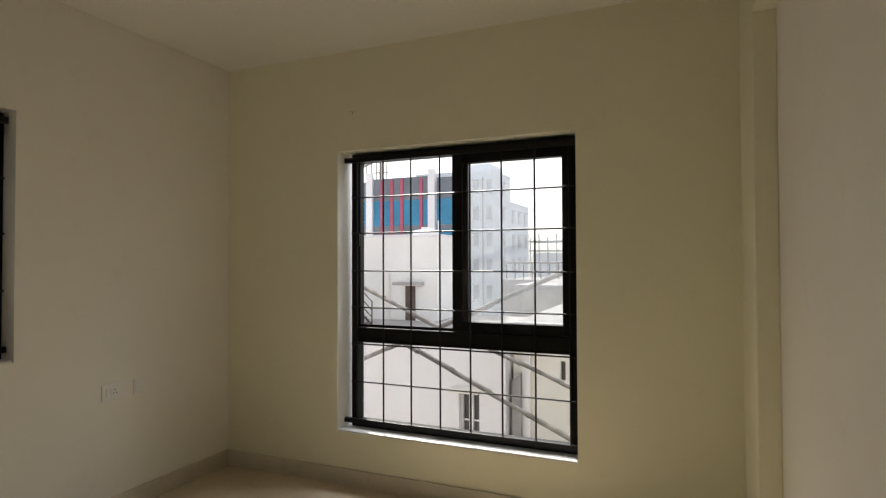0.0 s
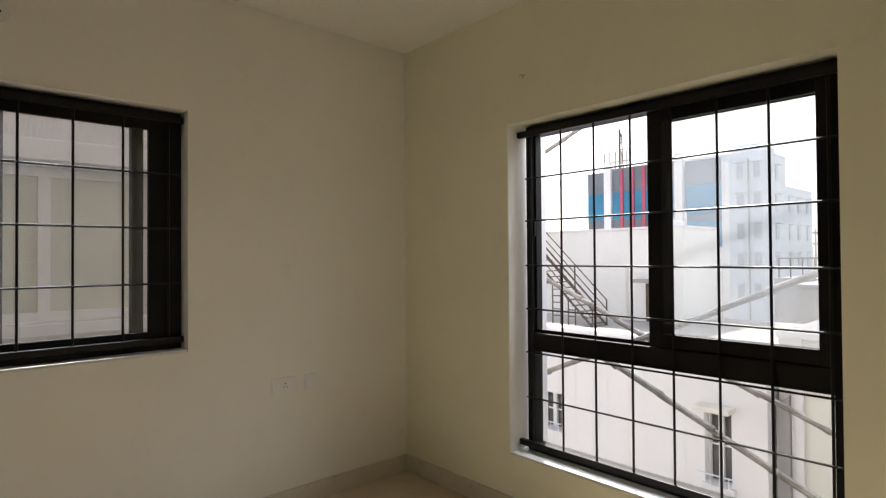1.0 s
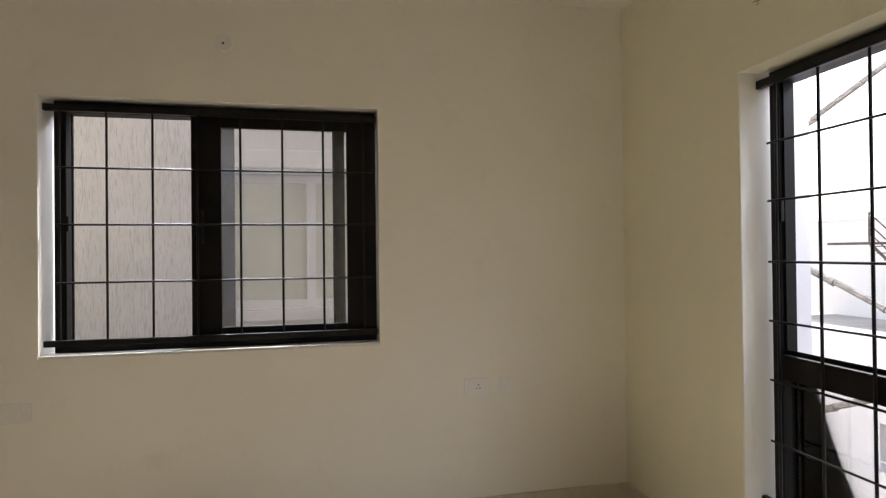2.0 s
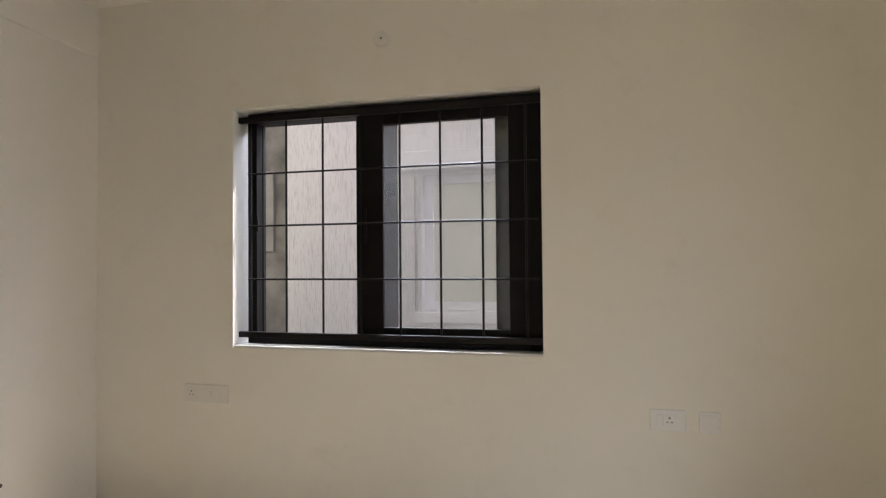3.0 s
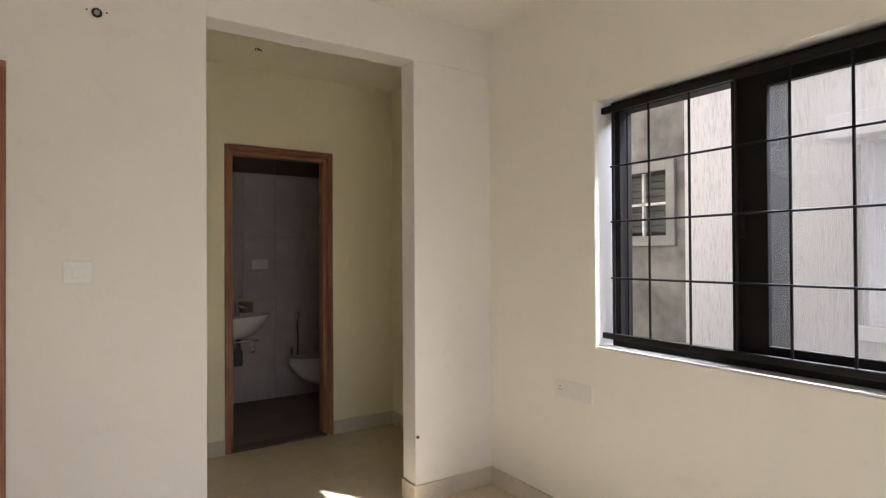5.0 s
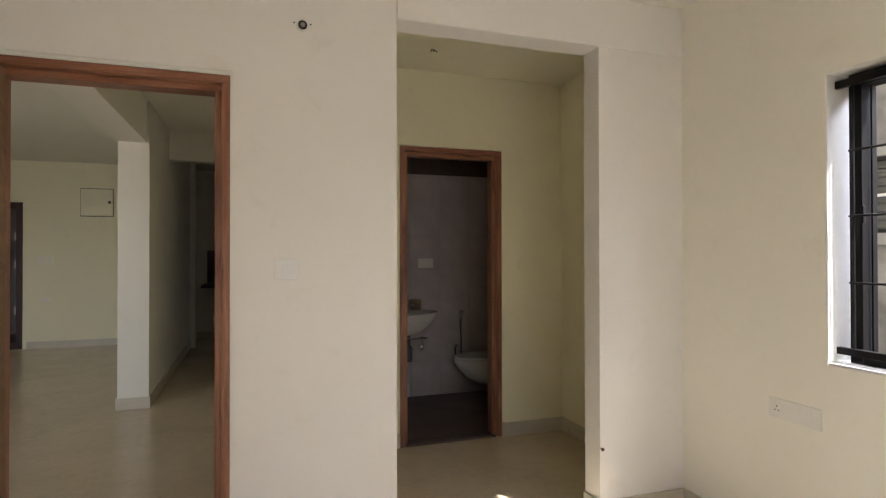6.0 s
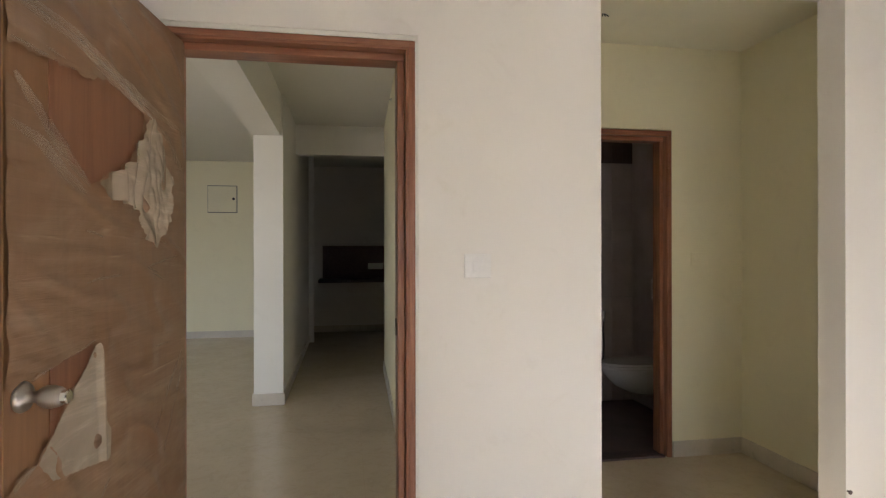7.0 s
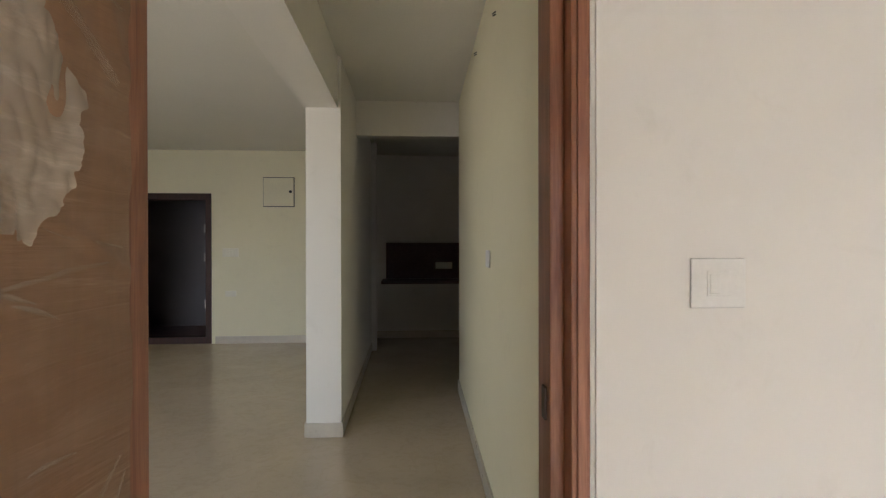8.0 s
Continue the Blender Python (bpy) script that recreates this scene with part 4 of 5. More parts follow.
part("head", boxed(5.37, 6.22, YF - 0.15, YF + 0.012, 2.0, 2.088, bev=0.004), M_DARKWOOD, ed)
part("sill", boxed(5.37, 6.22, YF - 0.15, YF + 0.012, 0.0, 0.09, bev=0.004), M_DARKWOOD, ed)
el = thing("entrance_door_leaf", (5.40, YF - 0.10, 0), "dark entrance door leaf swung open, with steel hinges", "door")
part("slab", boxed(5.375, 5.415, YF - 1.0, YF - 0.16, 0.1, 1.99, bev=0.003), M_DARKWOOD, el)
for z in (0.55, 1.20, 1.60):
    part("hinge", boxed(5.371, 5.39, YF - 0.02, YF + 0.016, z - 0.055, z + 0.055, bev=0.002), M_NICKEL, el)

# kitchen counter
kc = thing("kitchen_counter", (1.4, -10.7, 0), "black granite kitchen counter on plain supports", "counter")
part("worktop", boxed(0.0, 2.93, YK, -10.40, 0.83, 0.87, bev=0.004), M_GRANITE, kc)
part("support", boxed(1.2, 1.28, YK, -10.46, 0.0, 0.83), M_WALL, kc)
part("support", boxed(0.1, 0.18, YK, -10.46, 0.0, 0.83), M_WALL, kc)
solid("backsplash", boxed(0.0, 2.885, YK, YK + 0.012, 0.872, 1.40, bev=0.002), M_GRANITE, "black tiled backsplash", "backsplash")
plate("kitchen_socket", (2.03, YK + 0.012, 1.065), SOUTH, 0.25, 0.10, "white socket plate on the black backsplash", [("insert", -0.1, 0.1, -0.03, 0.03)], "socket")

# ---------------------------------------------------------------- bathroom things
basin = thing("wash_basin", (1.0, -5.75, 0.7), "white wall-hung wash basin", "wash basin")
bm = bmesh.new()
N = 28
rings = []
for sx, sy, z in ((0.27, 0.13, 0.66), (0.39, 0.19, 0.69), (0.46, 0.225, 0.745), (0.508, 0.252, 0.805), (0.525, 0.265, 0.845), (0.53, 0.268, 0.855),
                  (0.50, 0.245, 0.857), (0.46, 0.215, 0.845), (0.38, 0.16, 0.77), (0.2, 0.08, 0.74)):
    ring = []
    for k in range(N):
        a = math.pi * (k / (N - 1) - 0.5)
        ring.append(bm.verts.new((1.212 - max(0.0, math.cos(a)) ** 0.8 * sx, -5.75 + math.sin(a) * sy, z)))
    rings.append(ring)
for a, b in zip(rings, rings[1:]):
    for k in range(N - 1):
        bm.faces.new((a[k], a[k + 1], b[k + 1], b[k]))
    bm.faces.new((a[-1], a[0], b[0], b[-1]))
bm.faces.new(rings[0])
bm.faces.new(rings[-1])
part("bowl", bm, M_WC, basin, smooth=True)
part("tap_ledge", boxed(1.08, 1.215, -5.98, -5.52, 0.82, 0.868, bev=0.008), M_WC, basin)
tap = part("tap", turned(bmesh.new(), Matrix.Translation((0.95, -5.75, 0.85)), [(0.024, 0), (0.024, 0.006), (0.018, 0.012), (0.017, 0.10), (0.012, 0.112)], 18), M_CHROME, basin, smooth=True)
part("spout", rod(bmesh.new(), (0.95, -5.75, 0.93), (0.85, -5.75, 0.905), 0.011, 12), M_CHROME, tap, smooth=True)
part("lever", rod(bmesh.new(), (0.95, -5.75, 0.962), (0.90, -5.75, 0.985), 0.007, 10), M_CHROME, tap)
part("bottle_trap", turned(bmesh.new(), Matrix.Translation((0.94, -5.75, 0.44)), [(0.03, 0), (0.036, 0.01), (0.036, 0.12), (0.02, 0.14), (0.02, 0.24)], 18), M_RUBBER, basin, smooth=True)
part("waste_pipe", rod(bmesh.new(), (0.94, -5.75, 0.56), (1.22, -5.75, 0.56), 0.018, 12), M_CHROME, basin)
part("bracket", rod(bmesh.new(), (0.80, -5.66, 0.645), (1.22, -5.66, 0.645), 0.008, 10), M_CHROME, basin)
part("supply_hose", rod(bmesh.new(), (0.84, -5.70, 0.66), (0.84, -5.70, 0.59), 0.006, 10), M_CHROME, basin)
vlv = part("angle_valve", turned(bmesh.new(), Matrix.Translation((0.84, -5.70, 0.545)), [(0.012, 0), (0.022, 0.01), (0.022, 0.035), (0.012, 0.05)], 14), M_CHROME, basin, smooth=True)
carton = thing("soap_carton", (0.84, -5.9, 0.857), "small brown carton on the basin's rim", "box")
part("body", boxed(0.79, 0.885, -5.945, -5.865, 0.857, 0.935, bev=0.003), M_CARTON, carton)
part("lid", boxed(0.787, 0.888, -5.948, -5.862, 0.9355, 0.945, bev=0.002), M_CARTON, carton)

wc = thing("toilet", (0.15, -5.92, 0.2), "white wall-hung toilet with a closed seat", "toilet")
bm = bmesh.new()
rings = []
for sx, sy, z, dx in ((0.20, 0.09, 0.155, 0.0), (0.31, 0.13, 0.185, 0.0), (0.40, 0.16, 0.235, 0.0), (0.465, 0.178, 0.30, 0.0), (0.51, 0.185, 0.37, 0.0), (0.505, 0.18, 0.385, 0.0)):
    ring = []
    for k in range(N):
        a = math.pi * (k / (N - 1) - 0.5)
        ring.append(bm.verts.new((-0.048 + max(0.0, math.cos(a)) ** 0.62 * sx, -5.92 + math.sin(a) * sy, z)))
    rings.append(ring)
for a, b in zip(rings, rings[1:]):
    for k in range(N - 1):
        bm.faces.new((a[k], a[k + 1], b[k + 1], b[k]))
    bm.faces.new((a[-1], a[0], b[0], b[-1]))
bm.faces.new(rings[0])
bm.faces.new(rings[-1])
part("bowl", bm, M_WC, wc, smooth=True)
for nm, z0, z1, grow in (("seat", 0.387, 0.403, 0.0), ("lid", 0.405, 0.425, -0.006)):
    bm = bmesh.new()
    lo = [bm.verts.new((-0.03 + max(0.0, math.cos(math.pi * (k / 27 - 0.5))) ** 0.6 * (0.495 + grow), -5.92 + math.sin(math.pi * (k / 27 - 0.5)) * (0.183 + grow), z0)) for k in range(28)]
    hi = [bm.verts.new((v.co.x, v.co.y, z1)) for v in lo]
    bm.faces.new(lo[::-1])
    bm.faces.new(hi)
    for k in range(28):
        bm.faces.new((lo[k], lo[(k + 1) % 28], hi[(k + 1) % 28], hi[k]))
    part(nm, bm, M_WC, wc)
part("flush_plate", boxed(-0.049, -0.04, -6.04, -5.80, 0.92, 1.08, bev=0.003), M_CHROME, wc)
hf = thing("health_faucet", (0.25, -6.37, 0.7), "chrome health faucet hanging on its hose", "faucet")
part("holder", boxed(0.235, 0.265, -6.365, -6.33, 0.70, 0.73, bev=0.004), M_CHROME, hf)
part("spray_head", rod(bmesh.new(), (0.25, -6.34, 0.66), (0.25, -6.325, 0.79), 0.014, 12, 0.02), M_CHROME, hf, smooth=True)
hose = bmesh.new()
pts = [(0.25, -6.34, 0.66), (0.245, -6.335, 0.5), (0.25, -6.335, 0.38), (0.275, -6.34, 0.31), (0.30, -6.35, 0.36), (0.30, -6.36, 0.44)]
for p, q in zip(pts, pts[1:]):
    rod(hose, p, q, 0.008, 8)
part("hose", hose, M_RUBBER, hf)
part("valve", rod(bmesh.new(), (0.30, -6.362, 0.45), (0.30, -6.325, 0.45), 0.016, 12), M_CHROME, hf)
plate("bathroom_switch", (0.60, -6.362, 1.255), SOUTH, 0.15, 0.09, "white switch plate on the tiled bathroom wall", [("insert", -0.06, 0.06, -0.025, 0.025), ("rocker", 0.02, 0.05, -0.02, 0.02)])

# ---------------------------------------------------------------- outside, west: the neighbouring house
solid("ground", boxed(-600, 600, -600, 900, -7.2, -7.0), M_GROUND, "dusty open ground", "ground")


def pierced(y0, y1, x0, x1, z0, z1, hole):
    """One connected wall along y with one opening (ya, yb, za, zb)."""
    ys, zs = (y0, hole[0], hole[1], y1), (z0, hole[2], hole[3], z1)
    bm = bmesh.new()
    v = {(i, j, k): bm.verts.new((x, y, z)) for i, y in enumerate(ys) for j, z in enumerate(zs) for k, x in enumerate((x0, x1))}
    cells = [(i, j) for i in range(3) for j in range(3) if (i, j) != (1, 1)]
    for i, j in cells:
        for k in (0, 1):
            bm.faces.new((v[i, j, k], v[i + 1, j, k], v[i + 1, j + 1, k], v[i, j + 1, k]))
        for (a, b), (c, d), nb_cell in (((i, j), (i + 1, j), (i, j - 1)), ((i, j + 1), (i + 1, j + 1), (i, j + 1)),
                                        ((i, j), (i, j + 1), (i - 1, j)), ((i + 1, j), (i + 1, j + 1), (i + 1, j))):
            if nb_cell not in cells:
                bm.faces.new((v[a, b, 0], v[c, d, 0], v[c, d, 1], v[a, b, 1]))
    bmesh.ops.recalc_face_normals(bm, faces=bm.faces)
    return bm


nb = thing("neighbour_house", (-3.6, -1.5, -7.0), "neighbouring house with raked white render and bare cement", "house")
HX = -1.70
ow = (-2.335, -1.03, 0.93, 1.965)
part("wall", pierced(-3.475, 0.9, HX - 0.25, HX, -7.0, 3.7, ow), M_STUCCO, nb, "raked white render")
part("cement_wall", pierced(-9.0, -3.475, -2.25, -2.0, -7.0, 3.7, (-4.36, -3.825, 1.485, 2.02)), M_CEMENT, nb, "bare cement plaster")
part("return_wall", boxed(-2.0, HX - 0.25, -3.475, -3.45, -7.0, 3.7), M_CEMENT, nb)
part("side_wall", boxed(-6.0, -2.0, 0.7, 0.9, -7.0, 3.7), M_EXTWHITE, nb)
part("back_wall", boxed(-6.2, -6.0, -9.0, 0.9, -7.0, 3.7), M_EXTWHITE, nb)
part("roof", boxed(-6.2, HX, -9.0, 0.9, 3.7, 3.85), M_CONC, nb)
part("ledge", boxed(HX, HX + 0.12, -2.50, -0.9, 1.99, 2.13, bev=0.01), M_EXTWHITE, nb, "white ledge over the window")
nw = part("window", boxed(HX - 0.14, HX - 0.09, ow[0], ow[0] + 0.07, ow[2], ow[3]), M_EXTWHITE, nb, "white framed window with pale panes")
for a, b, c, d in ((ow[0] + 0.07, ow[1], ow[3] - 0.06, ow[3]), (ow[0] + 0.07, ow[1], ow[2], ow[2] + 0.06), (-1.72, -1.65, ow[2] + 0.06, ow[3] - 0.06), (ow[1] - 0.07, ow[1], ow[2] + 0.06, ow[3] - 0.06)):
    part("frame", boxed(HX - 0.14, HX - 0.09, a, b, c, d), M_EXTWHITE, nw)
for a, b in ((ow[0] + 0.07, -1.72), (-1.65, ow[1] - 0.07)):
    part("pane", boxed(HX - 0.12, HX - 0.115, a, b, ow[2] + 0.06, ow[3] - 0.06), M_FROST, nw, "pale frosted pane")
part("window_band", boxed(HX, HX + 0.018, ow[0] - 0.05, ow[1] + 0.05, ow[2] - 0.09, ow[2] - 0.01, bev=0.004), M_EXTWHITE, nb)
part("drain_pipe", rod(bmesh.new(), (HX + 0.03, -2.37, 0.93), (HX + 0.03, -2.37, 1.95), 0.012, 8), M_CONC, nb)
vent = part("ventilator", boxed(-2.0, -1.965, -4.44, -4.36, 1.40, 2.10, bev=0.006), M_VENT, nb, "grey framed louvred ventilator")
for b in ((-1.965, -4.36, -3.825, 2.02, 2.10), (-1.965, -4.36, -3.825, 1.40, 1.485), (-1.965, -3.825, -3.745, 1.40, 2.10)):
    part("frame", boxed(-2.0, b[0], b[1], b[2], b[3], b[4], bev=0.006), M_VENT, vent)
part("mullion", boxed(-2.06, -2.03, -4.10, -4.08, 1.485, 2.02), M_EXTWHITE, vent)
part("cross_rail", boxed(-2.06, -2.03, -4.36, -3.825, 1.745, 1.765), M_EXTWHITE, vent)
for k in range(8):
    z = 1.52 + k * 0.062
    bm = boxed(-2.12, -2.115, -4.355, -3.83, z, z + 0.055)
    part("louvre", bm, M_FARDARK, vent)
# Dark-coloured block that gives the unlit inside behind the louvres.
part("dark_backing", boxed(-2.6, -2.2, -4.5, -3.7, 1.3, 2.2), M_FARDARK, nb)

# ---------------------------------------------------------------- outside, north
solid("facade_pier", boxed(0.58, NX0 - 0.005, 0.205, 0.33, -7.0, 2.9), M_EXTLILAC, "pale lilac outer wall pier", "wall")


def house(name, at, label):
    return thing(name, at, label, "house")


lb = house("lower_house", (-3, 8, -7.0), "white flat-roofed house with a terrace and outside stair")
wins = [(-0.70, -0.33, -1.9, -0.86), (-3.66, -3.19, -1.75, -1.1)]
part("wall", wall_x(bmesh.new(), -9.0, 0.13, 6.0, 6.25, -7.0, 0.02, wins), M_EXTWHITE, lb)
part("side_wall", boxed(-0.12, 0.13, 6.25, 13.0, -7.0, 0.02), M_EXTWHITE, lb)
part("terrace", boxed(-9.0, -0.12, 6.25, 13.0, -0.45, -0.3), M_CONC, lb)
part("coping", boxed(-9.0, 0.17, 5.96, 6.29, 0.02, 0.09, bev=0.01), M_EXTWHITE, lb)
part("head_room", boxed(-12.0, -3.3, 11.0, 13.0, -0.3, 2.0), M_SKYLIT_WHITE, lb)
part("wall_pipe", rod(bmesh.new(), (-4.75, 10.96, -0.3), (-4.75, 10.96, 1.05), 0.03, 8), M_EXTCREAM, lb)
part("head_room_coping", boxed(-12.0, -3.26, 10.95, 13.05, 2.0, 2.07, bev=0.01), M_EXTWHITE, lb)
for x0, x1, z0, z1 in wins:
    xm = x0 + (x1 - x0) * 0.48
    w = part("window", boxed(x0, x1, 6.20, 6.22, z0, z1), M_FARDARK, lb, "dark two-light window")
    for a, b, c, d in ((x0, x0 + 0.03, z0, z1), (x1 - 0.03, x1, z0, z1), (xm - 0.035, xm + 0.035, z0, z1)):
        part("frame", boxed(a, b, 6.13, 6.19, c, d), M_EXTWHITE, w)
    part("cross_rail", boxed(x0 + 0.03, xm - 0.035, 6.15, 6.17, (z0 + z1) / 2 - 0.012, (z0 + z1) / 2 + 0.012), M_EXTWHITE, w)
    part("cross_rail", boxed(xm + 0.035, x1 - 0.03, 6.15, 6.17, (z0 + z1) / 2 - 0.012, (z0 + z1) / 2 + 0.012), M_EXTWHITE, w)
    if x0 > -1:
        part("hood", boxed(x0 - 0.06, x1 + 0.06, 5.72, 5.998, z1 + 0.02, z1 + 0.09, bev=0.008), M_EXTCREAM, w)
    part("window_sill", boxed(x0 - 0.05, x1 + 0.05, 5.93, 5.998, z0 - 0.07, z0 - 0.003), M_EXTWHITE, w)
    part("guard_rail", rod(bmesh.new(), (x0 - 0.06, 5.88, z0 + 0.16), (x1 + 0.06, 5.88, z0 + 0.16), 0.012, 6), M_EXTGREY, w)
    for f in range(4):
        u = x0 + (x1 - x0) * f / 3
        part("guard_bar", rod(bmesh.new(), (u, 5.88, z0 - 0.02), (u, 5.88, z0 + 0.16), 0.007, 6), M_EXTGREY, w)
part("roof_door", boxed(-4.24, -3.94, 10.97, 10.995, -0.3, 0.65), M_RUST, lb, "brown terrace door")
part("door_hood", boxed(-4.45, -3.66, 10.6, 10.94, 0.68, 0.76), M_CONC, lb)
SX0, SX1, SZ0, SZ1 = -6.35, -4.5, 1.45, -0.30
stair = part("outside_stair", rod(bmesh.new(), (SX0, 9.0, SZ0), (SX1, 9.0, SZ1), 0.03, 6), M_RUST, lb, "brown iron stair")
part("stringer", rod(bmesh.new(), (SX0, 9.6, SZ0), (SX1, 9.6, SZ1), 0.03, 6), M_RUST, stair)
for k in range(13):
    f = (k + 0.5) / 13
    x, z = SX0 + (SX1 - SX0) * f, SZ0 + (SZ1 - SZ0) * f
    part("tread", boxed(x - 0.07, x + 0.07, 9.0, 9.6, z - 0.01, z + 0.01), M_RUST, stair)
for y in (9.0, 9.6):
    for off in (0.2, 0.38, 0.6):
        part("handrail", rod(bmesh.new(), (SX0, y, SZ0 + off), (SX1, y, SZ1 + off), 0.015, 6), M_RUST, stair)
    for f in (0.0, 0.52, 1.0):
        x, z = SX0 + (SX1 - SX0) * f, SZ0 + (SZ1 - SZ0) * f
        part("baluster", rod(bmesh.new(), (x, y, z), (x, y, z + 0.62), 0.018, 6), M_RUST, stair)
part("landing", boxed(-7.3, SX0, 9.0, 9.6, SZ0 - 0.03, SZ0 + 0.02), M_RUST, stair)
for x in (-6.35, -5.66, -5.42, -5.2, -5.0):
    part("stair_post", rod(bmesh.new(), (x, 9.05, -0.3), (x, 9.05, SZ0 + (SZ1 - SZ0) * (x - SX0) / (SX1 - SX0)), 0.017, 6), M_RUST, stair)
for z in (-0.1, 0.06, 0.22, 0.38, 0.54):
    part("stair_rung", rod(bmesh.new(), (-5.66, 9.05, z), (-5.42, 9.05, z), 0.013, 6), M_RUST, stair)
    if z < 0.2:
        part("stair_rung", rod(bmesh.new(), (-5.2, 9.05, z), (-5.0, 9.05, z), 0.013, 6), M_RUST, stair)

tank = thing("water_tank", (-3.9, 12.0, 2.0), "low white water tank on the terrace room roof", "water tank")
part("body", turned(bmesh.new(), Matrix.Translation((-4.1, 12.0, 2.0)) @ Matrix.Diagonal((1.4, 1.0, 1.0, 1.0)), [(0.27, 0.0), (0.28, 0.16), (0.25, 0.22), (0.16, 0.25), (0.10, 0.26)], 20), M_EXTWHITE, tank, smooth=True)
part("lid", turned(bmesh.new(), Matrix.Translation((-4.1, 12.0, 2.262)), [(0.12, 0.0), (0.12, 0.04), (0.10, 0.06)], 16), M_EXTWHITE, tank)
part("vent_pipe", rod(bmesh.new(), (-3.72, 12.1, 2.0), (-3.72, 12.1, 2.52), 0.025, 8), M_EXTWHITE, tank)
part("inlet_pipe", rod(bmesh.new(), (-3.72, 12.1, 2.22), (-3.95, 12.05, 2.22), 0.02, 8), M_EXTWHITE, tank)

yb = house("cream_house", (3.5, 7, -7.0), "cream house with a low flat roof beside the terrace")
part("wall", wall_x(bmesh.new(), 0.18, 7.5, 6.30, 6.5, -7.0, 0.27, [(0.974, 1.055, -0.62, -0.30)]), M_EXTCREAM, yb)
part("side_wall", boxed(0.18, 0.38, 6.5, 15.0, -7.0, 0.27), M_EXTCREAM, yb)
part("roof", boxed(0.19, 7.6, 6.2, 15.0, 0.27, 0.31), M_ROOF, yb)
part("roof_edge", boxed(0.19, 7.6, 6.14, 6.198, 0.24, 0.33, bev=0.008), M_EXTWHITE, yb)
part("window", boxed(0.974, 1.055, 6.38, 6.40, -0.62, -0.30), M_FARDARK, yb)
part("pilaster", boxed(0.34, 0.48, 6.24, 6.298, -7.0, 0.235, bev=0.01), M_EXTWHITE, yb)
# Grey wedge shaped and coloured as the shaded patch left of the pilaster.
bm = prism([(0.185, 6.16), (0.335, 6.16), (0.335, 6.298), (0.185, 6.298)], -7.0, -0.53)
for v in bm.verts:
    if v.co.z > -1 and v.co.x < 0.2:
        v.co.z = -0.66
part("shade_wedge", bm, M_ROOF, yb, "grey sloping wedge beside the pilaster, shade in its colour")

flat_roof = house("grey_house", (-1, 17, -7.0), "low pale house with flat slabs behind the terrace")
part("block", boxed(-2.3, 5.0, 16.0, 22.0, -7.0, 0.35), M_CONC, flat_roof)
part("slab", boxed(-2.5, 5.2, 15.8, 22.2, 0.35, 0.5), M_ROOF, flat_roof)
part("upper_block", boxed(-4.8, 3.5, 22.0, 26.0, -7.0, 0.45), M_ROOF, flat_roof)
rail = part("railing", rod(bmesh.new(), (-4.65, 22.1, 1.22), (3.4, 22.1, 1.22), 0.035, 6), M_RUST, flat_roof)
for k in range(21):
    part("railing_post", rod(bmesh.new(), (-4.65 + k * 0.4, 22.1, 0.45), (-4.65 + k * 0.4, 22.1, 1.22), 0.025, 6), M_RUST, rail)

# building clad in blue, slate and red
bb = house("clad_building", (-6.6, 16.2, -7.0), "building clad in blue and slate panels with red strips")
part("core", boxed(-8.75, -4.1, 15.36, 15.9, -7.0, 4.2), M_EXTWHITE, bb)
for x0, x1 in ((-8.75, -8.02), (-7.75, -5.52), (-5.18, -4.1)):
    tops = 4.18 if x1 > -6 and x0 < -6 else 4.1
    part("slate_panel", boxed(x0, x1, 15.30, 15.355, 3.55, tops + 0.2), M_SLATE, bb)
    part("blue_panel", boxed(x0, x1, 15.30, 15.355, 2.62, 3.545), M_BLUE, bb)
    low = 2.45 if x0 > -5.3 else 1.6
    part("slate_panel", boxed(x0, x1, 15.30, 15.355, low, 2.615), M_SLATE, bb)
    if low > 2:
        part("blue_panel", boxed(x0, x1, 15.30, 15.355, 1.6, low - 0.005), M_BLUE, bb)
for x in (-7.90, -5.36):
    part("white_pilaster", boxed(x - 0.13, x + 0.13, 15.2, 15.355, 1.0, 4.62), M_EXTWHITE, bb)
for x in (-7.39, -6.98, -6.57, -5.79):
    part("red_strip", boxed(x - 0.055, x + 0.055, 15.26, 15.298, 2.2, 4.32), M_RED, bb)
mast = part("antenna_mast", rod(bmesh.new(), (-7.75, 15.8, 4.2), (-7.75, 15.8, 5.85), 0.04, 6), M_RUST, bb, "steel antenna mast")
part("mast_leg", rod(bmesh.new(), (-7.6, 15.8, 4.2), (-7.68, 15.8, 5.7), 0.025, 6), M_RUST, mast)
for k in range(6):
    part("mast_rung", rod(bmesh.new(), (-7.78, 15.8, 4.4 + k * 0.24), (-7.6, 15.8, 4.4 + k * 0.24), 0.016, 6), M_RUST, mast)
for k in range(5):
    part("antenna", rod(bmesh.new(), (-8.3 + k * 0.22, 15.7, 4.45), (-8.3 + k * 0.22, 15.7, 5.05), 0.03, 6), M_CONC, mast)
part("antenna_arm", rod(bmesh.new(), (-8.35, 15.75, 4.7), (-7.35, 15.75, 4.7), 0.022, 6), M_RUST, mast)

# far white apartment block, stepped down to one side
fb = house("apartment_block", (-10.5, 40, -7.0), "pale stepped apartment block with haze in its colours")
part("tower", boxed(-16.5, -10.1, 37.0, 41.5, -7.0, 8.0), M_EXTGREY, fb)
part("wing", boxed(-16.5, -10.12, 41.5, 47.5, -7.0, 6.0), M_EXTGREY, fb)
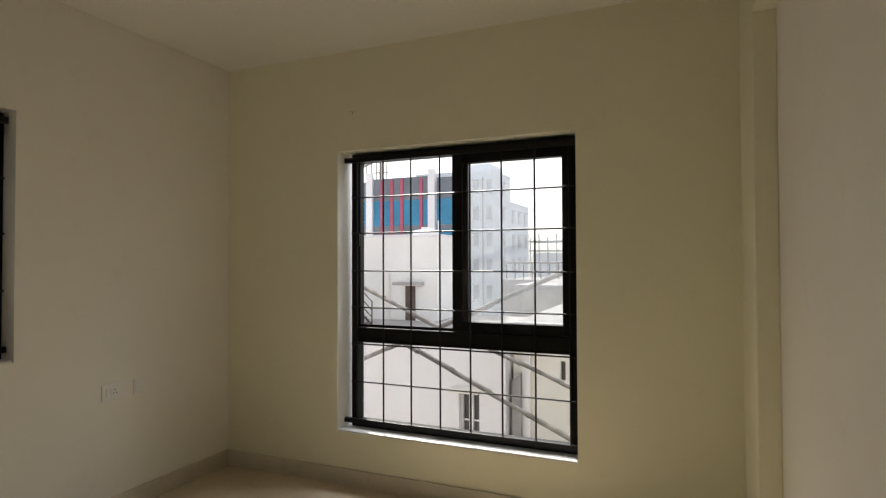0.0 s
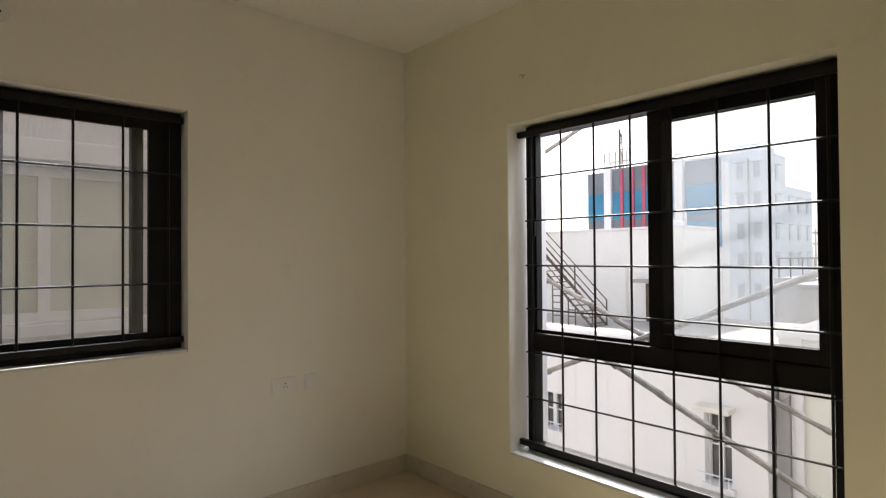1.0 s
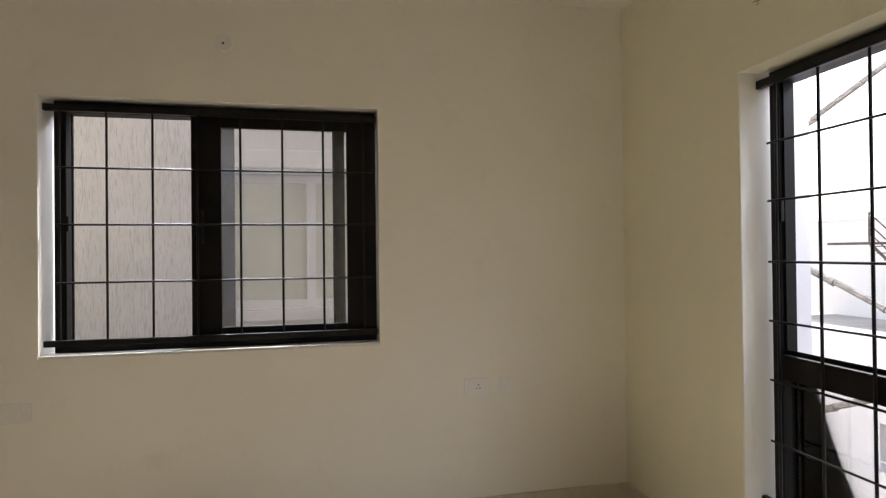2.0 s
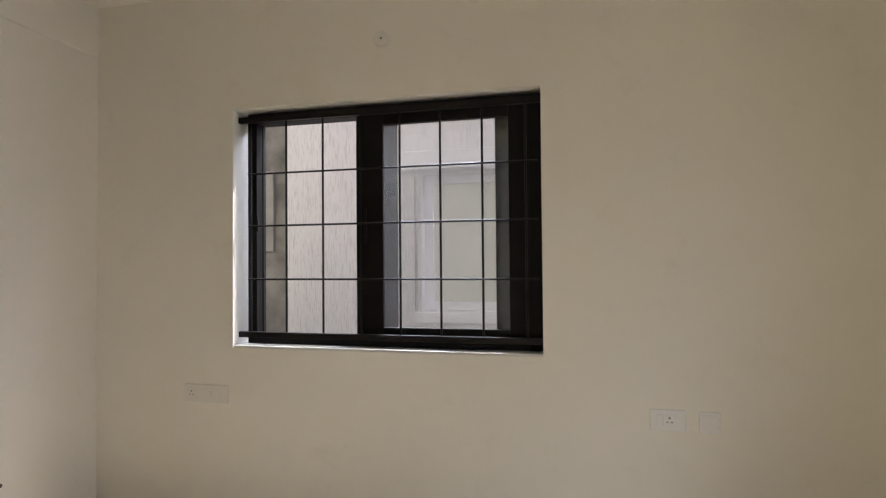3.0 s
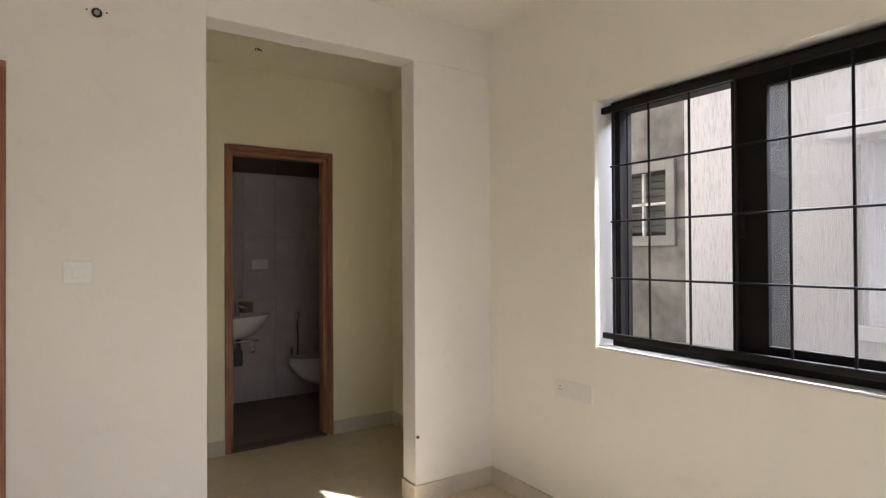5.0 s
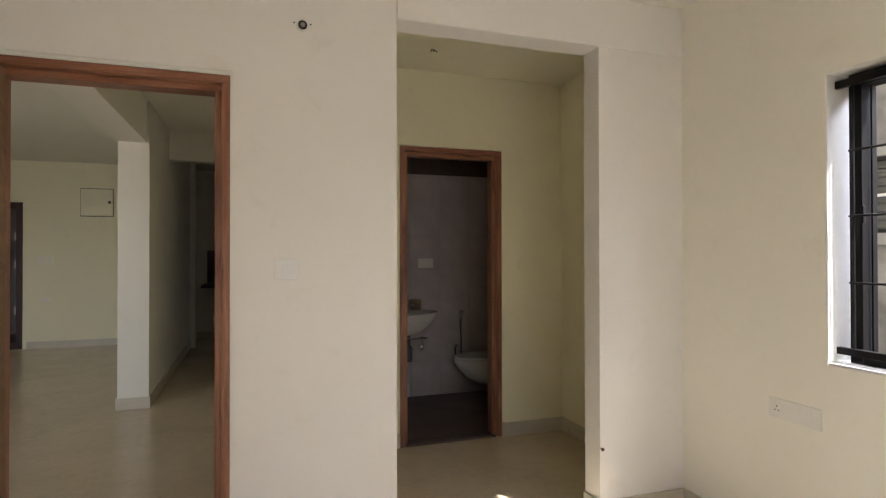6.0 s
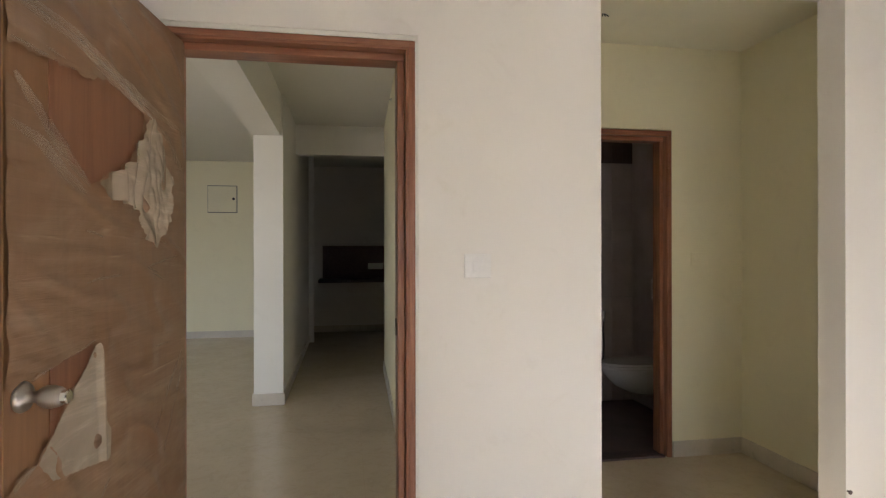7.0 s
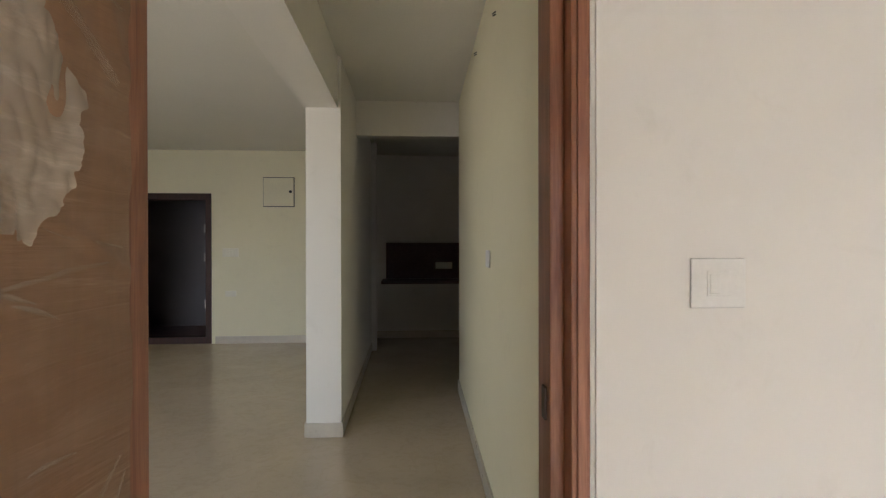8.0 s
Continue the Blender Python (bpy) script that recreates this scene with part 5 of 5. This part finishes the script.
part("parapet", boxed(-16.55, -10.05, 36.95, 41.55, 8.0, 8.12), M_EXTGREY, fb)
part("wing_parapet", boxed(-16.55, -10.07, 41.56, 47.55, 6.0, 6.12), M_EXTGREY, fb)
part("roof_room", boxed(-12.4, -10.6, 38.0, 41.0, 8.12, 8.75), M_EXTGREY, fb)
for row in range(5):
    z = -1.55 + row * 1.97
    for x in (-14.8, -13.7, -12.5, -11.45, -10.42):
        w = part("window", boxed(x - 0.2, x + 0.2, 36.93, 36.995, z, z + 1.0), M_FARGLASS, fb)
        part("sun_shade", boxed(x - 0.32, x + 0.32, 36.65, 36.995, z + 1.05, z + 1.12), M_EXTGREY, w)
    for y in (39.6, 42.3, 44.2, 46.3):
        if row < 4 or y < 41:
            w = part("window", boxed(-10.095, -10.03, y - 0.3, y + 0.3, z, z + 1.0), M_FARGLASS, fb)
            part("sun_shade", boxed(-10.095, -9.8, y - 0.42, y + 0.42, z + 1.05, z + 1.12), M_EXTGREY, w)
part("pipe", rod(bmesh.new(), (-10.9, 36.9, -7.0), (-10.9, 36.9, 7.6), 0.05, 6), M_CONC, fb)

# concrete frame under construction, further off
cf = house("unfinished_frame", (-4.5, 60, -7.0), "unfinished concrete frame far away")
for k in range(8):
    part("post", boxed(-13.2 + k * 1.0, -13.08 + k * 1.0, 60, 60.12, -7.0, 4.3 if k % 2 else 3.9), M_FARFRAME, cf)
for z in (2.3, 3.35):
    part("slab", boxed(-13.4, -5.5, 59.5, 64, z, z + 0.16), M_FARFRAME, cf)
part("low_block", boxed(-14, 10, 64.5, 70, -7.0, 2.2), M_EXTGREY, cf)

# bamboo scaffold poles just outside the large window
sc = thing("bamboo_scaffold", (3.6, 0.75, -7.0), "weathered bamboo scaffold poles lashed crosswise", "scaffold")


def bamboo(p, q, r, y):
    bm = bmesh.new()
    a, b = Vector((p[0], y, p[1])), Vector((q[0], y, q[1]))
    n = max(2, int((b - a).length / 0.28))
    for k in range(n):
        c, d = a.lerp(b, k / n), a.lerp(b, (k + 1) / n)
        wob = Vector((0, 0.004 * math.sin(k * 2.1), 0.005 * math.sin(k * 1.3)))
        rod(bm, c + wob, d + wob, r * (1 + 0.06 * math.sin(k * 1.7)), 8)
        rod(bm, d + wob - (b - a).normalized() * 0.01, d + wob + (b - a).normalized() * 0.01, r * 1.18, 8)
    part("pole", bm, M_BAMBOO, sc)


def slant(p, q, x0, x1):
    s = (q[1] - p[1]) / (q[0] - p[0])
    return (x0, p[1] + s * (x0 - p[0])), (x1, p[1] + s * (x1 - p[0]))


bamboo(*slant((1.044, 0.766), (2.14, 0.269), 0.86, 3.75), 0.017, 0.60)
bamboo(*slant((0.52, 1.146), (1.13, 0.884), -1.1, 1.22), 0.017, 0.88)
bamboo(*slant((1.63, 0.755), (2.16, 0.543), 1.55, 3.75), 0.014, 0.70)
bamboo(*slant((0.556, 0.598), (2.072, 1.262), -1.1, 3.75), 0.017, 0.80)
bamboo(*slant((0.375, 2.07), (0.68, 2.19), -1.1, 2.2), 0.014, 0.95)
for x, y in ((-1.08, 0.88), (3.72, 0.68)):
    bm = bmesh.new()
    rod(bm, (x, y, -7.0), (x, y, 3.4), 0.04, 8)
    part("standard", bm, M_BAMBOO, sc)
part("ledger", rod(bmesh.new(), (-1.2, 0.84, 2.85), (3.9, 0.72, 2.85), 0.03, 8), M_BAMBOO, sc)

# ---------------------------------------------------------------- tiles of the bathroom wall
TW, TH, GAP = 0.30, 0.60, 0.002
tile_mesh = mesh_of("tile", boxed(GAP / 2, TW - GAP / 2, 0.0, 0.008, GAP / 2, TH - GAP / 2, bev=0.001), M_BTILE)
# The top row carries the shade of the unlit upper wall in its colour.
band_mesh = mesh_of("unlit_band_tile", boxed(GAP / 2, TW - GAP / 2, 0.0, 0.008, GAP / 2, 0.47 - GAP / 2, bev=0.001), M_BBAND)
for i in range(5):
    for k in range(4):
        z = -0.02 + k * TH - (0.27 if k else 0)
        if k == 0:
            z = -0.29
        tl = new("tile", tile_mesh)
        tl.location = (-0.05 + i * TW - 0.10, -6.38, z)
        tl.parent = wall_bath
    tl = new("unlit_band_tile", band_mesh)
    tl.location = (-0.05 + i * TW - 0.10, -6.38, 2.11)
    tl.parent = wall_bath
